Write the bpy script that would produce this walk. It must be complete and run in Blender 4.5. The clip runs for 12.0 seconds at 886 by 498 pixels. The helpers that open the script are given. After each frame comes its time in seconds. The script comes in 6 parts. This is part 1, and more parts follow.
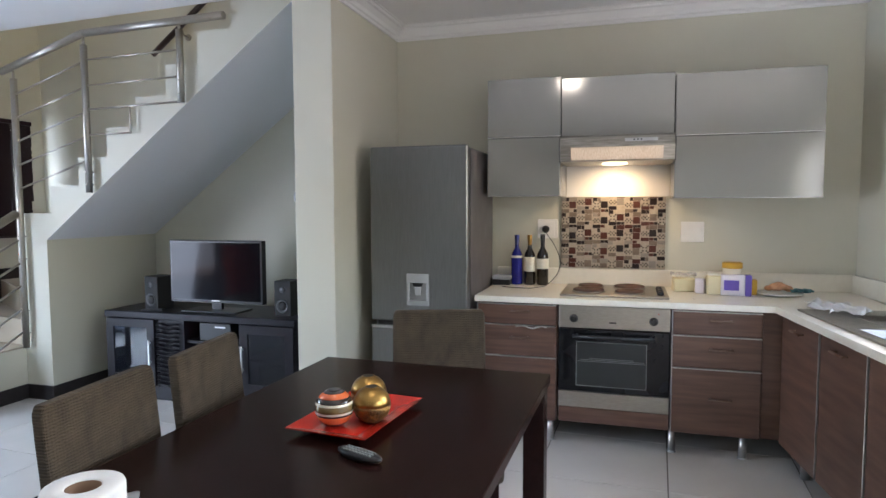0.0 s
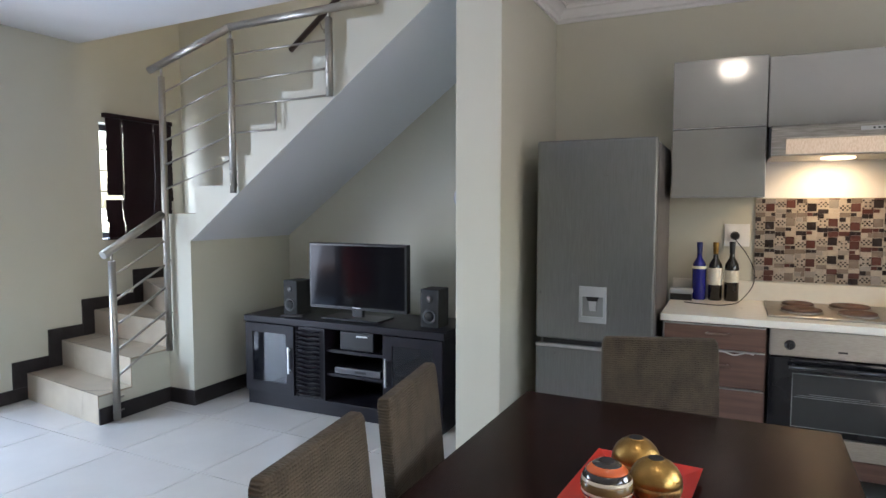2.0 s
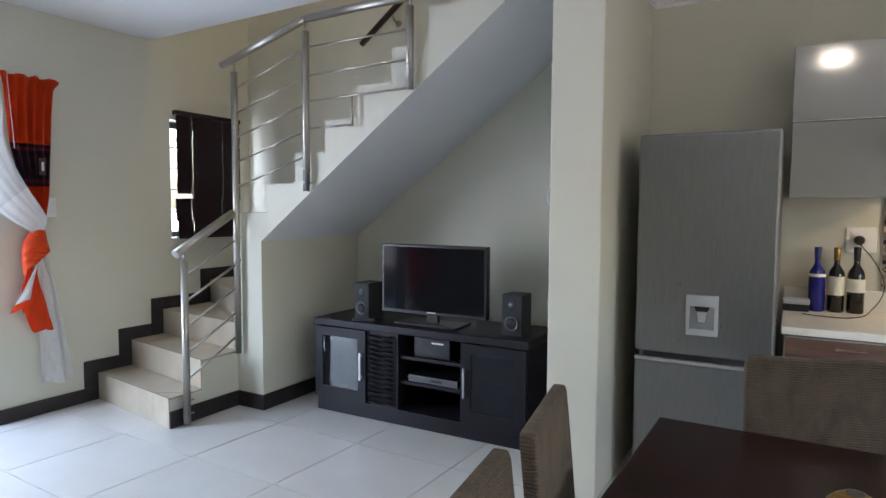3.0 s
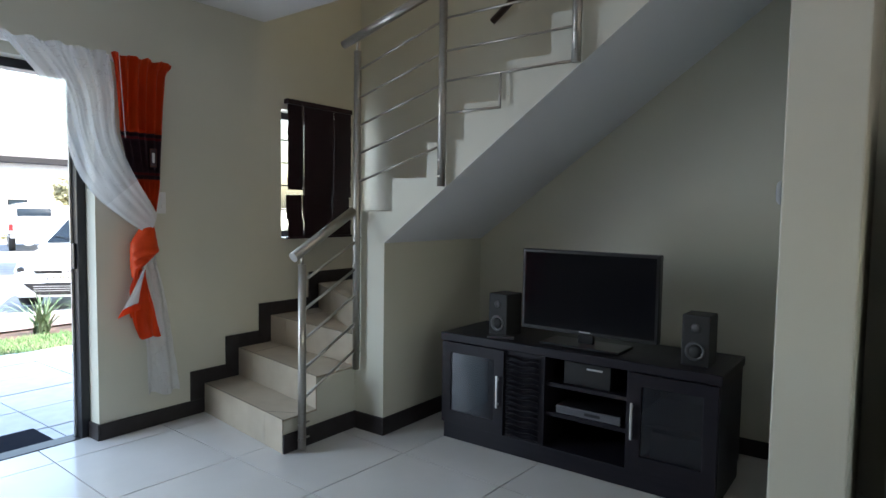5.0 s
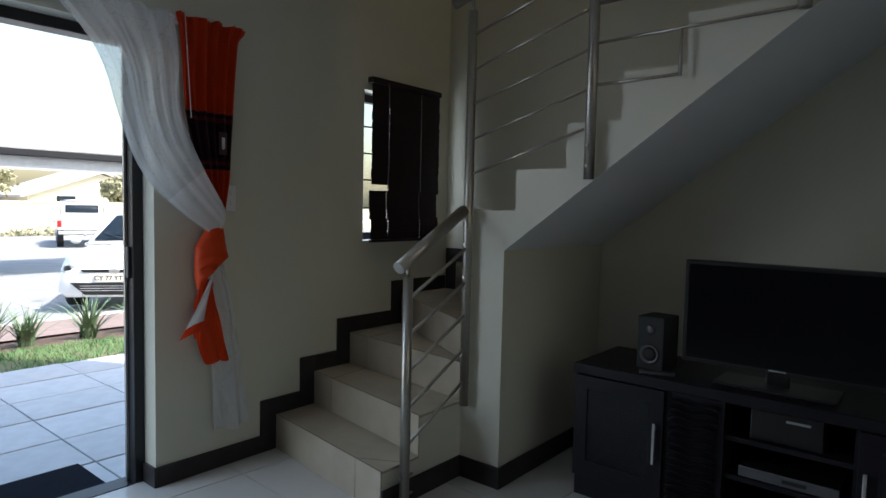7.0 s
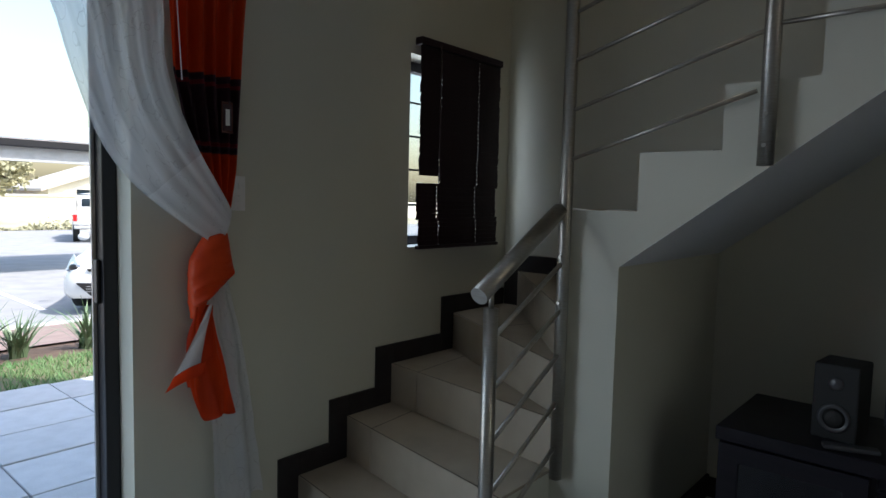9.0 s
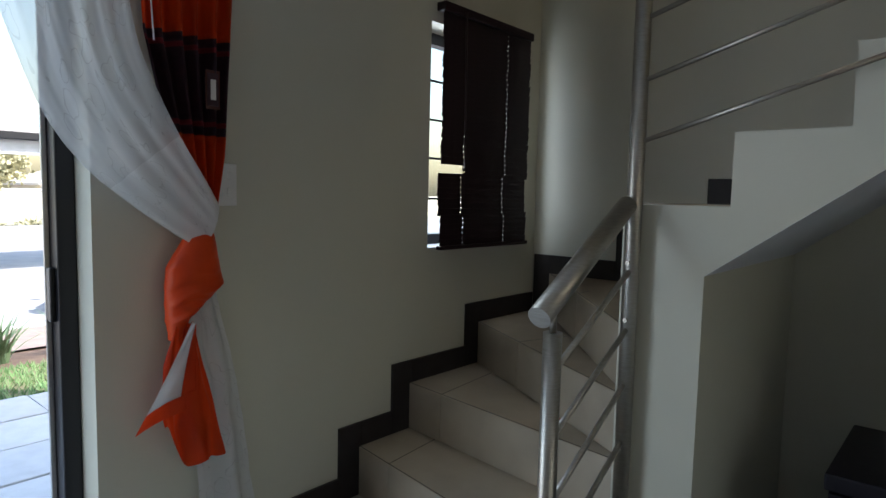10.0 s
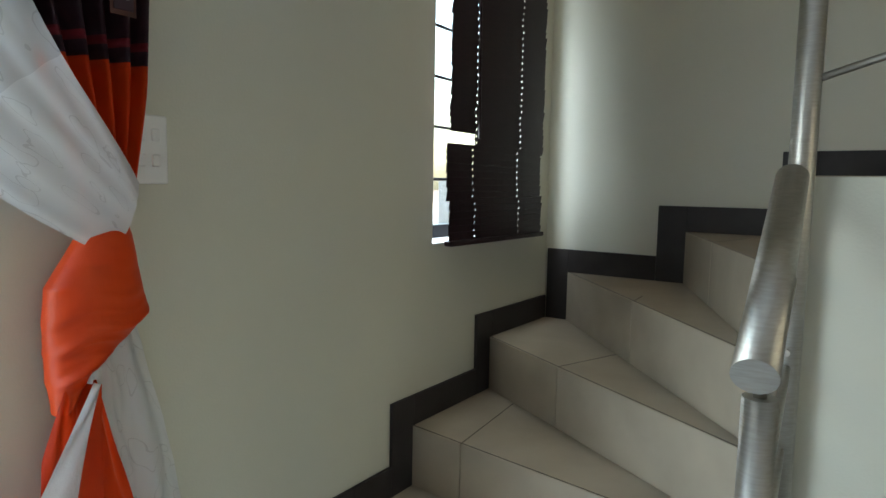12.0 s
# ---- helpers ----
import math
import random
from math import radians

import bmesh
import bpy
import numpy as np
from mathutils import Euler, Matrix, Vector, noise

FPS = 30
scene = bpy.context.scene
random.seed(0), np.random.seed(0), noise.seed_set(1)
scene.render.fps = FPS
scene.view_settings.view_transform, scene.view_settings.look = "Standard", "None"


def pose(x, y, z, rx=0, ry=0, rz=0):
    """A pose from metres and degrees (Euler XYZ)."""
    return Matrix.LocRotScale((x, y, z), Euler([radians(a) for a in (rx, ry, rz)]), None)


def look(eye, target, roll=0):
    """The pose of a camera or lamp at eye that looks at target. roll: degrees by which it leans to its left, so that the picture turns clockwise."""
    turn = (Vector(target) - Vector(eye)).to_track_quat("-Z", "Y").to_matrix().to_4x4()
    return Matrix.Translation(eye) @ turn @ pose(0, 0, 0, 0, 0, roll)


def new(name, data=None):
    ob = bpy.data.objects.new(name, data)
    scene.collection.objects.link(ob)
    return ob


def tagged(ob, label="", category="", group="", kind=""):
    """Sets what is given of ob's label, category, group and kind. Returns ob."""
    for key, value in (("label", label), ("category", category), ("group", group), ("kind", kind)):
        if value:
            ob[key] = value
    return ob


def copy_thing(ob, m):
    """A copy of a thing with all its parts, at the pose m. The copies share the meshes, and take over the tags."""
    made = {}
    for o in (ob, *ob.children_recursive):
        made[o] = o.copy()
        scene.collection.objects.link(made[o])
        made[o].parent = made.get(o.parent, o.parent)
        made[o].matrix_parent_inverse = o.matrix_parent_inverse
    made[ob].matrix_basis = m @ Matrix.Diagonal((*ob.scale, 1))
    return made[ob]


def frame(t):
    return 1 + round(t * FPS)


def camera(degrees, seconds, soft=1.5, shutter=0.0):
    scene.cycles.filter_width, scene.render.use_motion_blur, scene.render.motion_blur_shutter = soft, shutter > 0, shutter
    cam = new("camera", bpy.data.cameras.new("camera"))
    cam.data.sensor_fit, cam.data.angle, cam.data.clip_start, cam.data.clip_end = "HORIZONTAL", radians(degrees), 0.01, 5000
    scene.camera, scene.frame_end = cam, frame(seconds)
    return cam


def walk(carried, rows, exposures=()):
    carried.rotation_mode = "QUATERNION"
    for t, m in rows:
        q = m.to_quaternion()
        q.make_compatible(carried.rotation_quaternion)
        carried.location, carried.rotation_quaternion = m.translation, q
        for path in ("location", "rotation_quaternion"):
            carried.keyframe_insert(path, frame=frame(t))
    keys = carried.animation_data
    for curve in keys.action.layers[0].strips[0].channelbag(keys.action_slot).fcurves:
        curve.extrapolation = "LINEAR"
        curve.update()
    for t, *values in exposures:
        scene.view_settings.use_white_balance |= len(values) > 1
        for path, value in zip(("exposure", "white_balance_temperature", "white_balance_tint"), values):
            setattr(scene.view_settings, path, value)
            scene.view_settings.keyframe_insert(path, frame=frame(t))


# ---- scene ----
cam = camera(71.0, 12.0)
PATH = [
    (0, (0.808, 0.609, 1.289), (0.238, 2.521, 1.153), -0.2),
    (0.5, (0.691, 0.685, 1.311), (0.073, 2.582, 1.168), -0.2),
    (1, (0.575, 0.761, 1.302), (-0.109, 2.636, 1.166), -0.1),
    (1.5, (0.444, 0.797, 1.304), (-0.319, 2.641, 1.169), -0.0),
    (2, (0.302, 0.854, 1.303), (-0.544, 2.662, 1.166), 0.0),
    (2.5, (0.174, 0.903, 1.292), (-0.745, 2.675, 1.158), 0.1),
    (3, (0.028, 0.962, 1.291), (-0.951, 2.701, 1.159), 0.3),
    (3.5, (-0.105, 1.049, 1.298), (-1.164, 2.74, 1.163), 0.4),
    (5.5, (-0.78, 1.284, 1.266), (-1.984, 2.875, 1.139), 0.9),
    (6, (-0.973, 1.351, 1.267), (-2.206, 2.92, 1.139), 0.9),
    (6.5, (-1.173, 1.412, 1.261), (-2.422, 2.969, 1.133), 1.2),
    (7, (-1.347, 1.507, 1.26), (-2.613, 3.05, 1.128), 1.3),
    (9, (-2.019, 1.966, 1.27), (-3.325, 3.472, 1.118), 1.4),
    (9.5, (-2.18, 2.095, 1.258), (-3.488, 3.6, 1.106), 1.5),
    (10, (-2.355, 2.198, 1.265), (-3.661, 3.704, 1.093), 1.3),
    (10.5, (-2.501, 2.271, 1.251), (-3.8, 3.781, 1.073), 1.5),
    (11, (-2.657, 2.355, 1.234), (-3.941, 3.878, 1.054), 1.5),
    (11.5, (-2.802, 2.46, 1.228), (-4.05, 4.01, 1.03), 1.5),
    (12, (-2.932, 2.525, 1.224), (-4.071, 4.157, 1.026), 1.0),
]
EXPOSURES = [(0, 3.58, 6020, 17), (2.0, 3.52, 6080, 17), (3.5, 3.32, 6120, 16), (5.5, 2.22, 6250, 11), (6.5, 1.6, 6240, 10), (7.0, 1.4, 6230, 11),
             (9.0, 1.22, 6150, 12), (9.5, 1.42, 6200, 12), (10.0, 1.76, 6280, 12), (10.5, 2.03, 6450, 10), (11.0, 2.3, 6480, 9), (12.0, 2.86, 6480, 6)]
walk(cam, [(t, look(eye, target, roll)) for t, eye, target, roll in PATH], EXPOSURES)

# ---- light ----
world = bpy.data.worlds.new("world")
scene.world = world
world.use_nodes = True
wn = world.node_tree
sky = wn.nodes.new("ShaderNodeTexSky")
sky.sky_type, sky.sun_disc = "NISHITA", False
sky.sun_elevation, sky.sun_rotation = radians(53.3), radians(63.4)
wn.links.new(sky.outputs[0], wn.nodes["Background"].inputs[0])
sky.dust_density, sky.air_density, sky.ozone_density = 3.0, 1.8, 2.9
wn.nodes["Background"].inputs[1].default_value = 0.15


def lamp(name, kind, power, m, colour=(1, 1, 1), **settings):
    data = bpy.data.lights.new(name, kind)
    data.energy, data.color = power, colour
    for key, value in settings.items():
        if key == "size":
            data.shape, data.size, data.size_y = "RECTANGLE", value[0], value[1]
        elif key == "angle":
            data.angle = radians(value)
        elif key == "radius":
            data.shadow_soft_size = value
        elif key == "spot":
            data.spot_size, data.spot_blend = radians(value), 0.8
    ob = new(name, data)
    ob.matrix_world = m
    return ob


lamp("sun", "SUN", 3.4, look((5, 2.5, 7.5), (0, 0, 0)), (1, 0.95, 0.88), angle=0.5)
# daylight in the unseen half of the glazed door and in the side windows
lamp("door_daylight", "AREA", 6.0, look((-4.22, 1.72, 1.0), (0, 1.8, 0.2)), (0.74, 0.86, 1.0), size=(1.0, 1.8))
lamp("window_daylight", "AREA", 0.88, look((2.58, 0.97, 1.42), (0.0, 0.68, 1.3)), (0.95, 0.97, 1.0), size=(1.6, 0.85))
# fill for the dark kitchen corner, set in the guessed sink window
lamp("sink_side_fill", "AREA", 0.38, look((2.32, 2.84, 1.45), (0.0, 2.9, 1.1)), (0.95, 0.97, 1.0), size=(1.0, 0.85))
lamp("stair_window_daylight", "AREA", 2.1, look((-4.1, 4.31, 1.5), (0, 4.31, 1.3)), (0.8, 0.9, 1.0), size=(0.5, 0.76))
# warm fill light, added for the stair wall; no lamp is known up there
lamp("landing_fill", "POINT", 2.6, pose(-2.2, 4.15, 5.12), (1, 0.84, 0.64), radius=0.08)
lamp("hood_bulb", "SPOT", 0.9, look((0.73, 4.36, 1.515), (0.73, 4.5, 1.2)), (1, 0.7, 0.36), radius=0.03, spot=160)

# ---- materials ----
MATS = {}


def material(name, colour, rough=0.5, metal=0.0, second=None, scale=8.0, stretch=(1, 1, 1), bump=0.0, bump_scale=60.0,
             vary=0.0, coat=0.0, rough_vary=0.06, detail=6.0, ior=1.5, emit=None):
    """A surface in two noises: a wide one between two tints, a fine one for grain and relief."""
    mat = bpy.data.materials.new(name)
    mat.use_nodes = True
    nt = mat.node_tree
    b = nt.nodes["Principled BSDF"]
    b.inputs["Roughness"].default_value, b.inputs["Metallic"].default_value, b.inputs["IOR"].default_value = rough, metal, ior
    b.inputs["Coat Weight"].default_value = coat
    second = second or tuple(c * 0.86 for c in colour)
    co = nt.nodes.new("ShaderNodeTexCoord")
    mp = nt.nodes.new("ShaderNodeMapping")
    mp.inputs["Scale"].default_value = stretch
    nt.links.new(co.outputs["Object"], mp.inputs[0])
    wide = nt.nodes.new("ShaderNodeTexNoise")
    wide.inputs["Scale"].default_value, wide.inputs["Detail"].default_value = scale, detail
    nt.links.new(mp.outputs[0], wide.inputs["Vector"])
    mix = nt.nodes.new("ShaderNodeMix")
    mix.data_type = "RGBA"
    mix.inputs[6].default_value, mix.inputs[7].default_value = (*colour, 1), (*second, 1)
    ramp = nt.nodes.new("ShaderNodeMapRange")
    ramp.inputs[1].default_value, ramp.inputs[2].default_value = 0.3, 0.7
    nt.links.new(wide.outputs[0], ramp.inputs[0])
    nt.links.new(ramp.outputs[0], mix.inputs[0])
    out = mix.outputs[2]
    if vary:
        info = nt.nodes.new("ShaderNodeObjectInfo")
        hsv = nt.nodes.new("ShaderNodeHueSaturation")
        rng = nt.nodes.new("ShaderNodeMapRange")
        rng.inputs[3].default_value, rng.inputs[4].default_value = 1 - vary, 1 + vary
        nt.links.new(info.outputs["Random"], rng.inputs[0])
        nt.links.new(rng.outputs[0], hsv.inputs["Value"])
        nt.links.new(out, hsv.inputs["Color"])
        out = hsv.outputs[0]
    nt.links.new(out, b.inputs["Base Color"])
    rr = nt.nodes.new("ShaderNodeMapRange")
    rr.inputs[3].default_value, rr.inputs[4].default_value = max(0.02, rough - rough_vary), min(1, rough + rough_vary)
    nt.links.new(wide.outputs[0], rr.inputs[0])
    nt.links.new(rr.outputs[0], b.inputs["Roughness"])
    if bump:
        fine = nt.nodes.new("ShaderNodeTexNoise")
        fine.inputs["Scale"].default_value, fine.inputs["Detail"].default_value = bump_scale, 4
        nt.links.new(mp.outputs[0], fine.inputs["Vector"])
        bp = nt.nodes.new("ShaderNodeBump")
        bp.inputs["Strength"].default_value, bp.inputs["Distance"].default_value = bump, 0.004
        nt.links.new(fine.outputs[0], bp.inputs["Height"])
        nt.links.new(bp.outputs[0], b.inputs["Normal"])
    if emit:
        b.inputs["Emission Color"].default_value, b.inputs["Emission Strength"].default_value = (*emit[0], 1), emit[1]
    MATS[name] = mat
    return mat


WALL = material("wall_paint", (0.582, 0.57, 0.475), 0.5, second=(0.552, 0.54, 0.446), scale=1.3, bump=0.12, bump_scale=180)
WHITE = material("ceiling_paint", (0.78, 0.78, 0.77), 0.6, second=(0.74, 0.74, 0.74), scale=1.0, bump=0.08, bump_scale=150)
# white paint, lifted and blued for door daylight on the stair underside
SOFFIT = material("soffit_paint_daylit", (0.69, 0.71, 0.75), 0.6, second=(0.665, 0.685, 0.725), scale=1.2, bump=0.1, bump_scale=150)
GROUT = material("floor_grout", (0.15, 0.135, 0.115), 0.85, bump=0.3, bump_scale=200)
JOINT = material("step_joint", (0.13, 0.105, 0.075), 0.9)
TILE = material("porcelain_tile", (0.62, 0.6, 0.56), 0.16, second=(0.57, 0.55, 0.51), scale=3.0, vary=0.03, bump=0.03, bump_scale=40, rough_vary=0.05)
STEP_TILE = material("step_tile", (0.48, 0.41, 0.315), 0.22, second=(0.37, 0.32, 0.25), scale=4.0, vary=0.03, bump=0.04, bump_scale=50)
SKIRT = material("black_skirting_tile", (0.022, 0.018, 0.018), 0.45, ior=1.35, second=(0.035, 0.03, 0.03), scale=12)
STEEL = material("brushed_steel", (0.43, 0.405, 0.36), 0.4, 1.0, second=(0.36, 0.34, 0.3), scale=40, stretch=(1, 1, 8), bump=0.05, bump_scale=300)
DARKWOOD = material("espresso_wood", (0.012, 0.0048, 0.004), 0.22, ior=1.17, second=(0.017, 0.007, 0.0058), scale=4, stretch=(8, 1, 8), rough_vary=0.04)
BLACKWOOD = material("black_brown_wood", (0.0085, 0.0075, 0.0115), 0.4, ior=1.32, second=(0.014, 0.012, 0.017), scale=5, stretch=(1, 8, 8), bump=0.12, bump_scale=50)
WALNUT = material("walnut_veneer", (0.145, 0.079, 0.054), 0.4, second=(0.075, 0.039, 0.028), scale=4.5, stretch=(0.7, 5, 9), bump=0.1, bump_scale=70, vary=0.08, detail=9)
HANDLE = material("bronze_handle", (0.19, 0.125, 0.095), 0.45, 0.5)
WALNUT_UP = material("walnut_veneer_upright", (0.135, 0.073, 0.05), 0.4, second=(0.07, 0.037, 0.027), scale=4.5, stretch=(5, 0.7, 6), bump=0.1, bump_scale=70, vary=0.08, detail=9)
ALU = material("satin_aluminium", (0.62, 0.62, 0.62), 0.35, 1.0, scale=30, bump=0.03, bump_scale=200)
GREYGLOSS = material("grey_gloss_laminate", (0.335, 0.335, 0.315), 0.1, 0.3, second=(0.315, 0.315, 0.297), scale=2, bump=0.02, bump_scale=150)
FRIDGE = material("silver_fridge_steel", (0.26, 0.264, 0.262), 0.3, 0.85, second=(0.22, 0.223, 0.22), scale=60, stretch=(6, 6, 0.2), bump=0.03, bump_scale=200)
PLASTIC_GREY = material("grey_plastic", (0.42, 0.43, 0.44), 0.4)
COUNTER = material("cream_laminate", (0.74, 0.71, 0.62), 0.3, second=(0.70, 0.67, 0.58), scale=30, bump=0.03, bump_scale=300)
WHITE_PLASTIC = material("white_plastic", (0.82, 0.82, 0.8), 0.35)
BLACK = material("black_plastic", (0.012, 0.012, 0.013), 0.3)
HOODSTEEL = material("dull_hood_steel", (0.38, 0.37, 0.34), 0.38, 1.0, second=(0.22, 0.21, 0.185), scale=40, stretch=(0.3, 4, 4), bump=0.04, bump_scale=200)
MAT_RUBBER = material("mat_rubber", (0.007, 0.009, 0.016), 0.9, ior=1.12, second=(0.012, 0.013, 0.018), scale=20)
DULLSTEEL = material("dull_bowl_steel", (0.34, 0.33, 0.32), 0.42, 1.0, second=(0.28, 0.275, 0.27), scale=12)
BLACK_MATT = material("black_rubber", (0.015, 0.015, 0.015), 0.7)
SCREEN = material("tv_screen", (0.006, 0.006, 0.008), 0.07, ior=1.24, rough_vary=0.02)
OVENGLASS = material("oven_glass", (0.008, 0.008, 0.009), 0.07, ior=1.36, rough_vary=0.02)
INNER = material("oven_window_glass", (0.028, 0.03, 0.029), 0.12, ior=1.38)
GREYBTN = material("grey_rubber_button", (0.2, 0.21, 0.2), 0.6)
PALEGREY = material("pale_grey_plastic", (0.37, 0.38, 0.38), 0.4)
IRON = material("hotplate_iron", (0.05, 0.032, 0.026), 0.55, 0.4, second=(0.12, 0.06, 0.04), scale=14, bump=0.2)
FRAME = material("black_aluminium_frame", (0.016, 0.016, 0.02), 0.35, 0.3)
BLIND = material("dark_blind_slat", (0.018, 0.008, 0.011), 0.35, ior=1.3, second=(0.028, 0.013, 0.016), scale=30, stretch=(1, 1, 6))
ORANGE = material("orange_satin", (0.76, 0.085, 0.012), 0.42, ior=1.36, second=(0.6, 0.052, 0.008), scale=25, stretch=(1, 1, 0.2), bump=0.1, bump_scale=400)
BAND = material("plum_band_cloth", (0.045, 0.012, 0.02), 0.6, second=(0.025, 0.008, 0.014), scale=60)
RED_STRIPE = material("red_stripe_cloth", (0.22, 0.015, 0.025), 0.6, scale=60)
def translucent(mat, colour, amount):
    """Let some light through a cloth."""
    nt = mat.node_tree
    tl = nt.nodes.new("ShaderNodeBsdfTranslucent")
    tl.inputs[0].default_value = (*colour, 1)
    mx = nt.nodes.new("ShaderNodeMixShader")
    mx.inputs[0].default_value = amount
    nt.links.new(nt.nodes["Principled BSDF"].outputs[0], mx.inputs[1])
    nt.links.new(tl.outputs[0], mx.inputs[2])
    nt.links.new(mx.outputs[0], nt.nodes["Material Output"].inputs[0])


translucent(ORANGE, (0.8, 0.1, 0.02), 0.3)
LINING = material("white_lining_cloth", (0.72, 0.7, 0.68), 0.8, bump=0.2, bump_scale=300)
def woven(name, colour, dark, pitch=0.0068):
    """Coarse upholstery: cross ribs of yarn over an uneven, upright mottling."""
    mat = material(name, colour, 0.92, second=dark, scale=16, stretch=(1, 1.3, 0.8), detail=9)
    nt = mat.node_tree
    b = nt.nodes["Principled BSDF"]
    co = nt.nodes.new("ShaderNodeTexCoord")
    waves = []
    for axis, step in (("Z", pitch), ("Y", pitch * 1.3)):
        w = nt.nodes.new("ShaderNodeTexWave")
        w.bands_direction = axis
        w.inputs["Scale"].default_value = 0.314 / step
        w.inputs["Distortion"].default_value, w.inputs["Detail"].default_value, w.inputs["Detail Scale"].default_value = 4.0, 3.0, 1.6
        nt.links.new(co.outputs["Object"], w.inputs["Vector"])
        waves.append(w)
    mul = nt.nodes.new("ShaderNodeMath")
    mul.operation = "MULTIPLY_ADD"
    mul.inputs[1].default_value = 0.2
    nt.links.new(waves[1].outputs["Fac"], mul.inputs[0])
    nt.links.new(waves[0].outputs["Fac"], mul.inputs[2])
    bp = nt.nodes.new("ShaderNodeBump")
    bp.inputs["Strength"].default_value, bp.inputs["Distance"].default_value = 0.9, 0.0018
    nt.links.new(mul.outputs[0], bp.inputs["Height"])
    nt.links.new(bp.outputs[0], b.inputs["Normal"])
    base = b.inputs["Base Color"].links[0].from_socket
    tone = nt.nodes.new("ShaderNodeMapRange")
    tone.inputs[2].default_value, tone.inputs[3].default_value, tone.inputs[4].default_value = 1.2, 0.82, 1.1
    nt.links.new(mul.outputs[0], tone.inputs[0])
    hsv = nt.nodes.new("ShaderNodeHueSaturation")
    nt.links.new(base, hsv.inputs["Color"])
    nt.links.new(tone.outputs[0], hsv.inputs["Value"])
    nt.links.new(hsv.outputs[0], b.inputs["Base Color"])
    return mat


WOVEN = woven("woven_taupe_fabric", (0.08, 0.058, 0.036), (0.043, 0.031, 0.019))
RED = material("red_lacquer", (0.55, 0.028, 0.014), 0.25, second=(0.48, 0.022, 0.012), coat=0.4)
GOLD = material("gold_lacquer", (0.46, 0.28, 0.075), 0.3, 0.85, second=(0.2, 0.11, 0.03), scale=22, bump=0.35, bump_scale=90)
GOLDROUGH = material("crackled_gold", (0.34, 0.18, 0.045), 0.5, 0.7, second=(0.05, 0.028, 0.012), scale=55, bump=0.8, bump_scale=140)
BLUEGLASS = material("cobalt_bottle_glass", (0.012, 0.014, 0.2), 0.08, coat=0.3)
WINEGLASS = material("dark_bottle_glass", (0.010, 0.008, 0.006), 0.08, coat=0.3)
LABEL = material("paper_label", (0.72, 0.69, 0.58), 0.7, bump=0.1)
PAPER = material("white_paper", (0.8, 0.8, 0.78), 0.8, second=(0.72, 0.72, 0.71), bump=0.2, bump_scale=80)
YELLOW = material("yellow_plastic", (0.62, 0.36, 0.03), 0.4)
PALEYELLOW = material("pale_yellow_carton", (0.72, 0.64, 0.4), 0.5)
VIOLET = material("violet_carton", (0.14, 0.09, 0.42), 0.4)
LILAC = material("lilac_carton", (0.68, 0.64, 0.68), 0.5)
BROWN = material("brown_fruit", (0.4, 0.19, 0.09), 0.6, second=(0.6, 0.35, 0.2), scale=40)
TEAL = material("teal_cloth", (0.1, 0.26, 0.3), 0.7)
BAMBOO = material("dark_rail_wood", (0.05, 0.025, 0.018), 0.35, second=(0.03, 0.014, 0.011), scale=20, stretch=(0.3, 3, 3))
MOSAICS = [material("mosaic_" + n, c, 0.2, vary=0.18, second=d, scale=30) for n, c, d in (
    ("cream", (0.38, 0.335, 0.28), (0.32, 0.28, 0.23)), ("taupe", (0.2, 0.165, 0.135), (0.15, 0.12, 0.1)),
    ("brown", (0.09, 0.035, 0.028), (0.07, 0.026, 0.02)), ("black", (0.025, 0.018, 0.017), (0.018, 0.012, 0.012)),
    ("grey", (0.29, 0.27, 0.245), (0.24, 0.22, 0.2)))]
PAVER = material("concrete_paver", (0.55, 0.555, 0.565), 0.85, second=(0.47, 0.475, 0.485), scale=9, bump=0.4, bump_scale=90, vary=0.07)
SAND = material("joint_sand", (0.3, 0.285, 0.26), 0.95, bump=0.3)
GRASS = material("lawn_blades", (0.10, 0.23, 0.075), 0.7, second=(0.16, 0.25, 0.1), scale=3)
DRYGRASS = material("dry_verge", (0.44, 0.4, 0.27), 0.9, second=(0.36, 0.32, 0.2), scale=1.5, bump=0.4)
BLUESHEET = material("pale_blue_roof_sheet", (0.5, 0.57, 0.64), 0.5, second=(0.46, 0.53, 0.6), scale=3)
SOIL = material("brown_soil", (0.13, 0.085, 0.06), 0.95, second=(0.08, 0.05, 0.035), scale=8, bump=0.8, bump_scale=40)
ROADP = material("grey_block_paving", (0.3, 0.3, 0.305), 0.85, second=(0.24, 0.24, 0.245), scale=2.2, bump=0.5, bump_scale=30)
PINKP = material("pink_block_paving", (0.27, 0.2, 0.175), 0.85, second=(0.21, 0.155, 0.135), scale=5, bump=0.5, bump_scale=30)
LEAF = material("strap_leaf", (0.1, 0.17, 0.08), 0.5, second=(0.17, 0.23, 0.13), scale=10)
BUSH = material("shrub_leaf", (0.3, 0.29, 0.18), 0.7, second=(0.37, 0.35, 0.22), scale=4, vary=0.1)
BARK = material("tree_bark", (0.25, 0.2, 0.15), 0.9, bump=0.6)
CARPAINT = material("white_car_paint", (0.8, 0.8, 0.79), 0.25, coat=0.6, scale=2)
CARGLASS = material("car_window_glass", (0.02, 0.03, 0.04), 0.06, rough_vary=0.02)
TYRE = material("tyre_rubber", (0.02, 0.02, 0.02), 0.8)
LAMPLENS = material("headlight_lens", (0.5, 0.52, 0.55), 0.1, 0.5)
REDLENS = material("red_tail_lens", (0.5, 0.02, 0.02), 0.2)
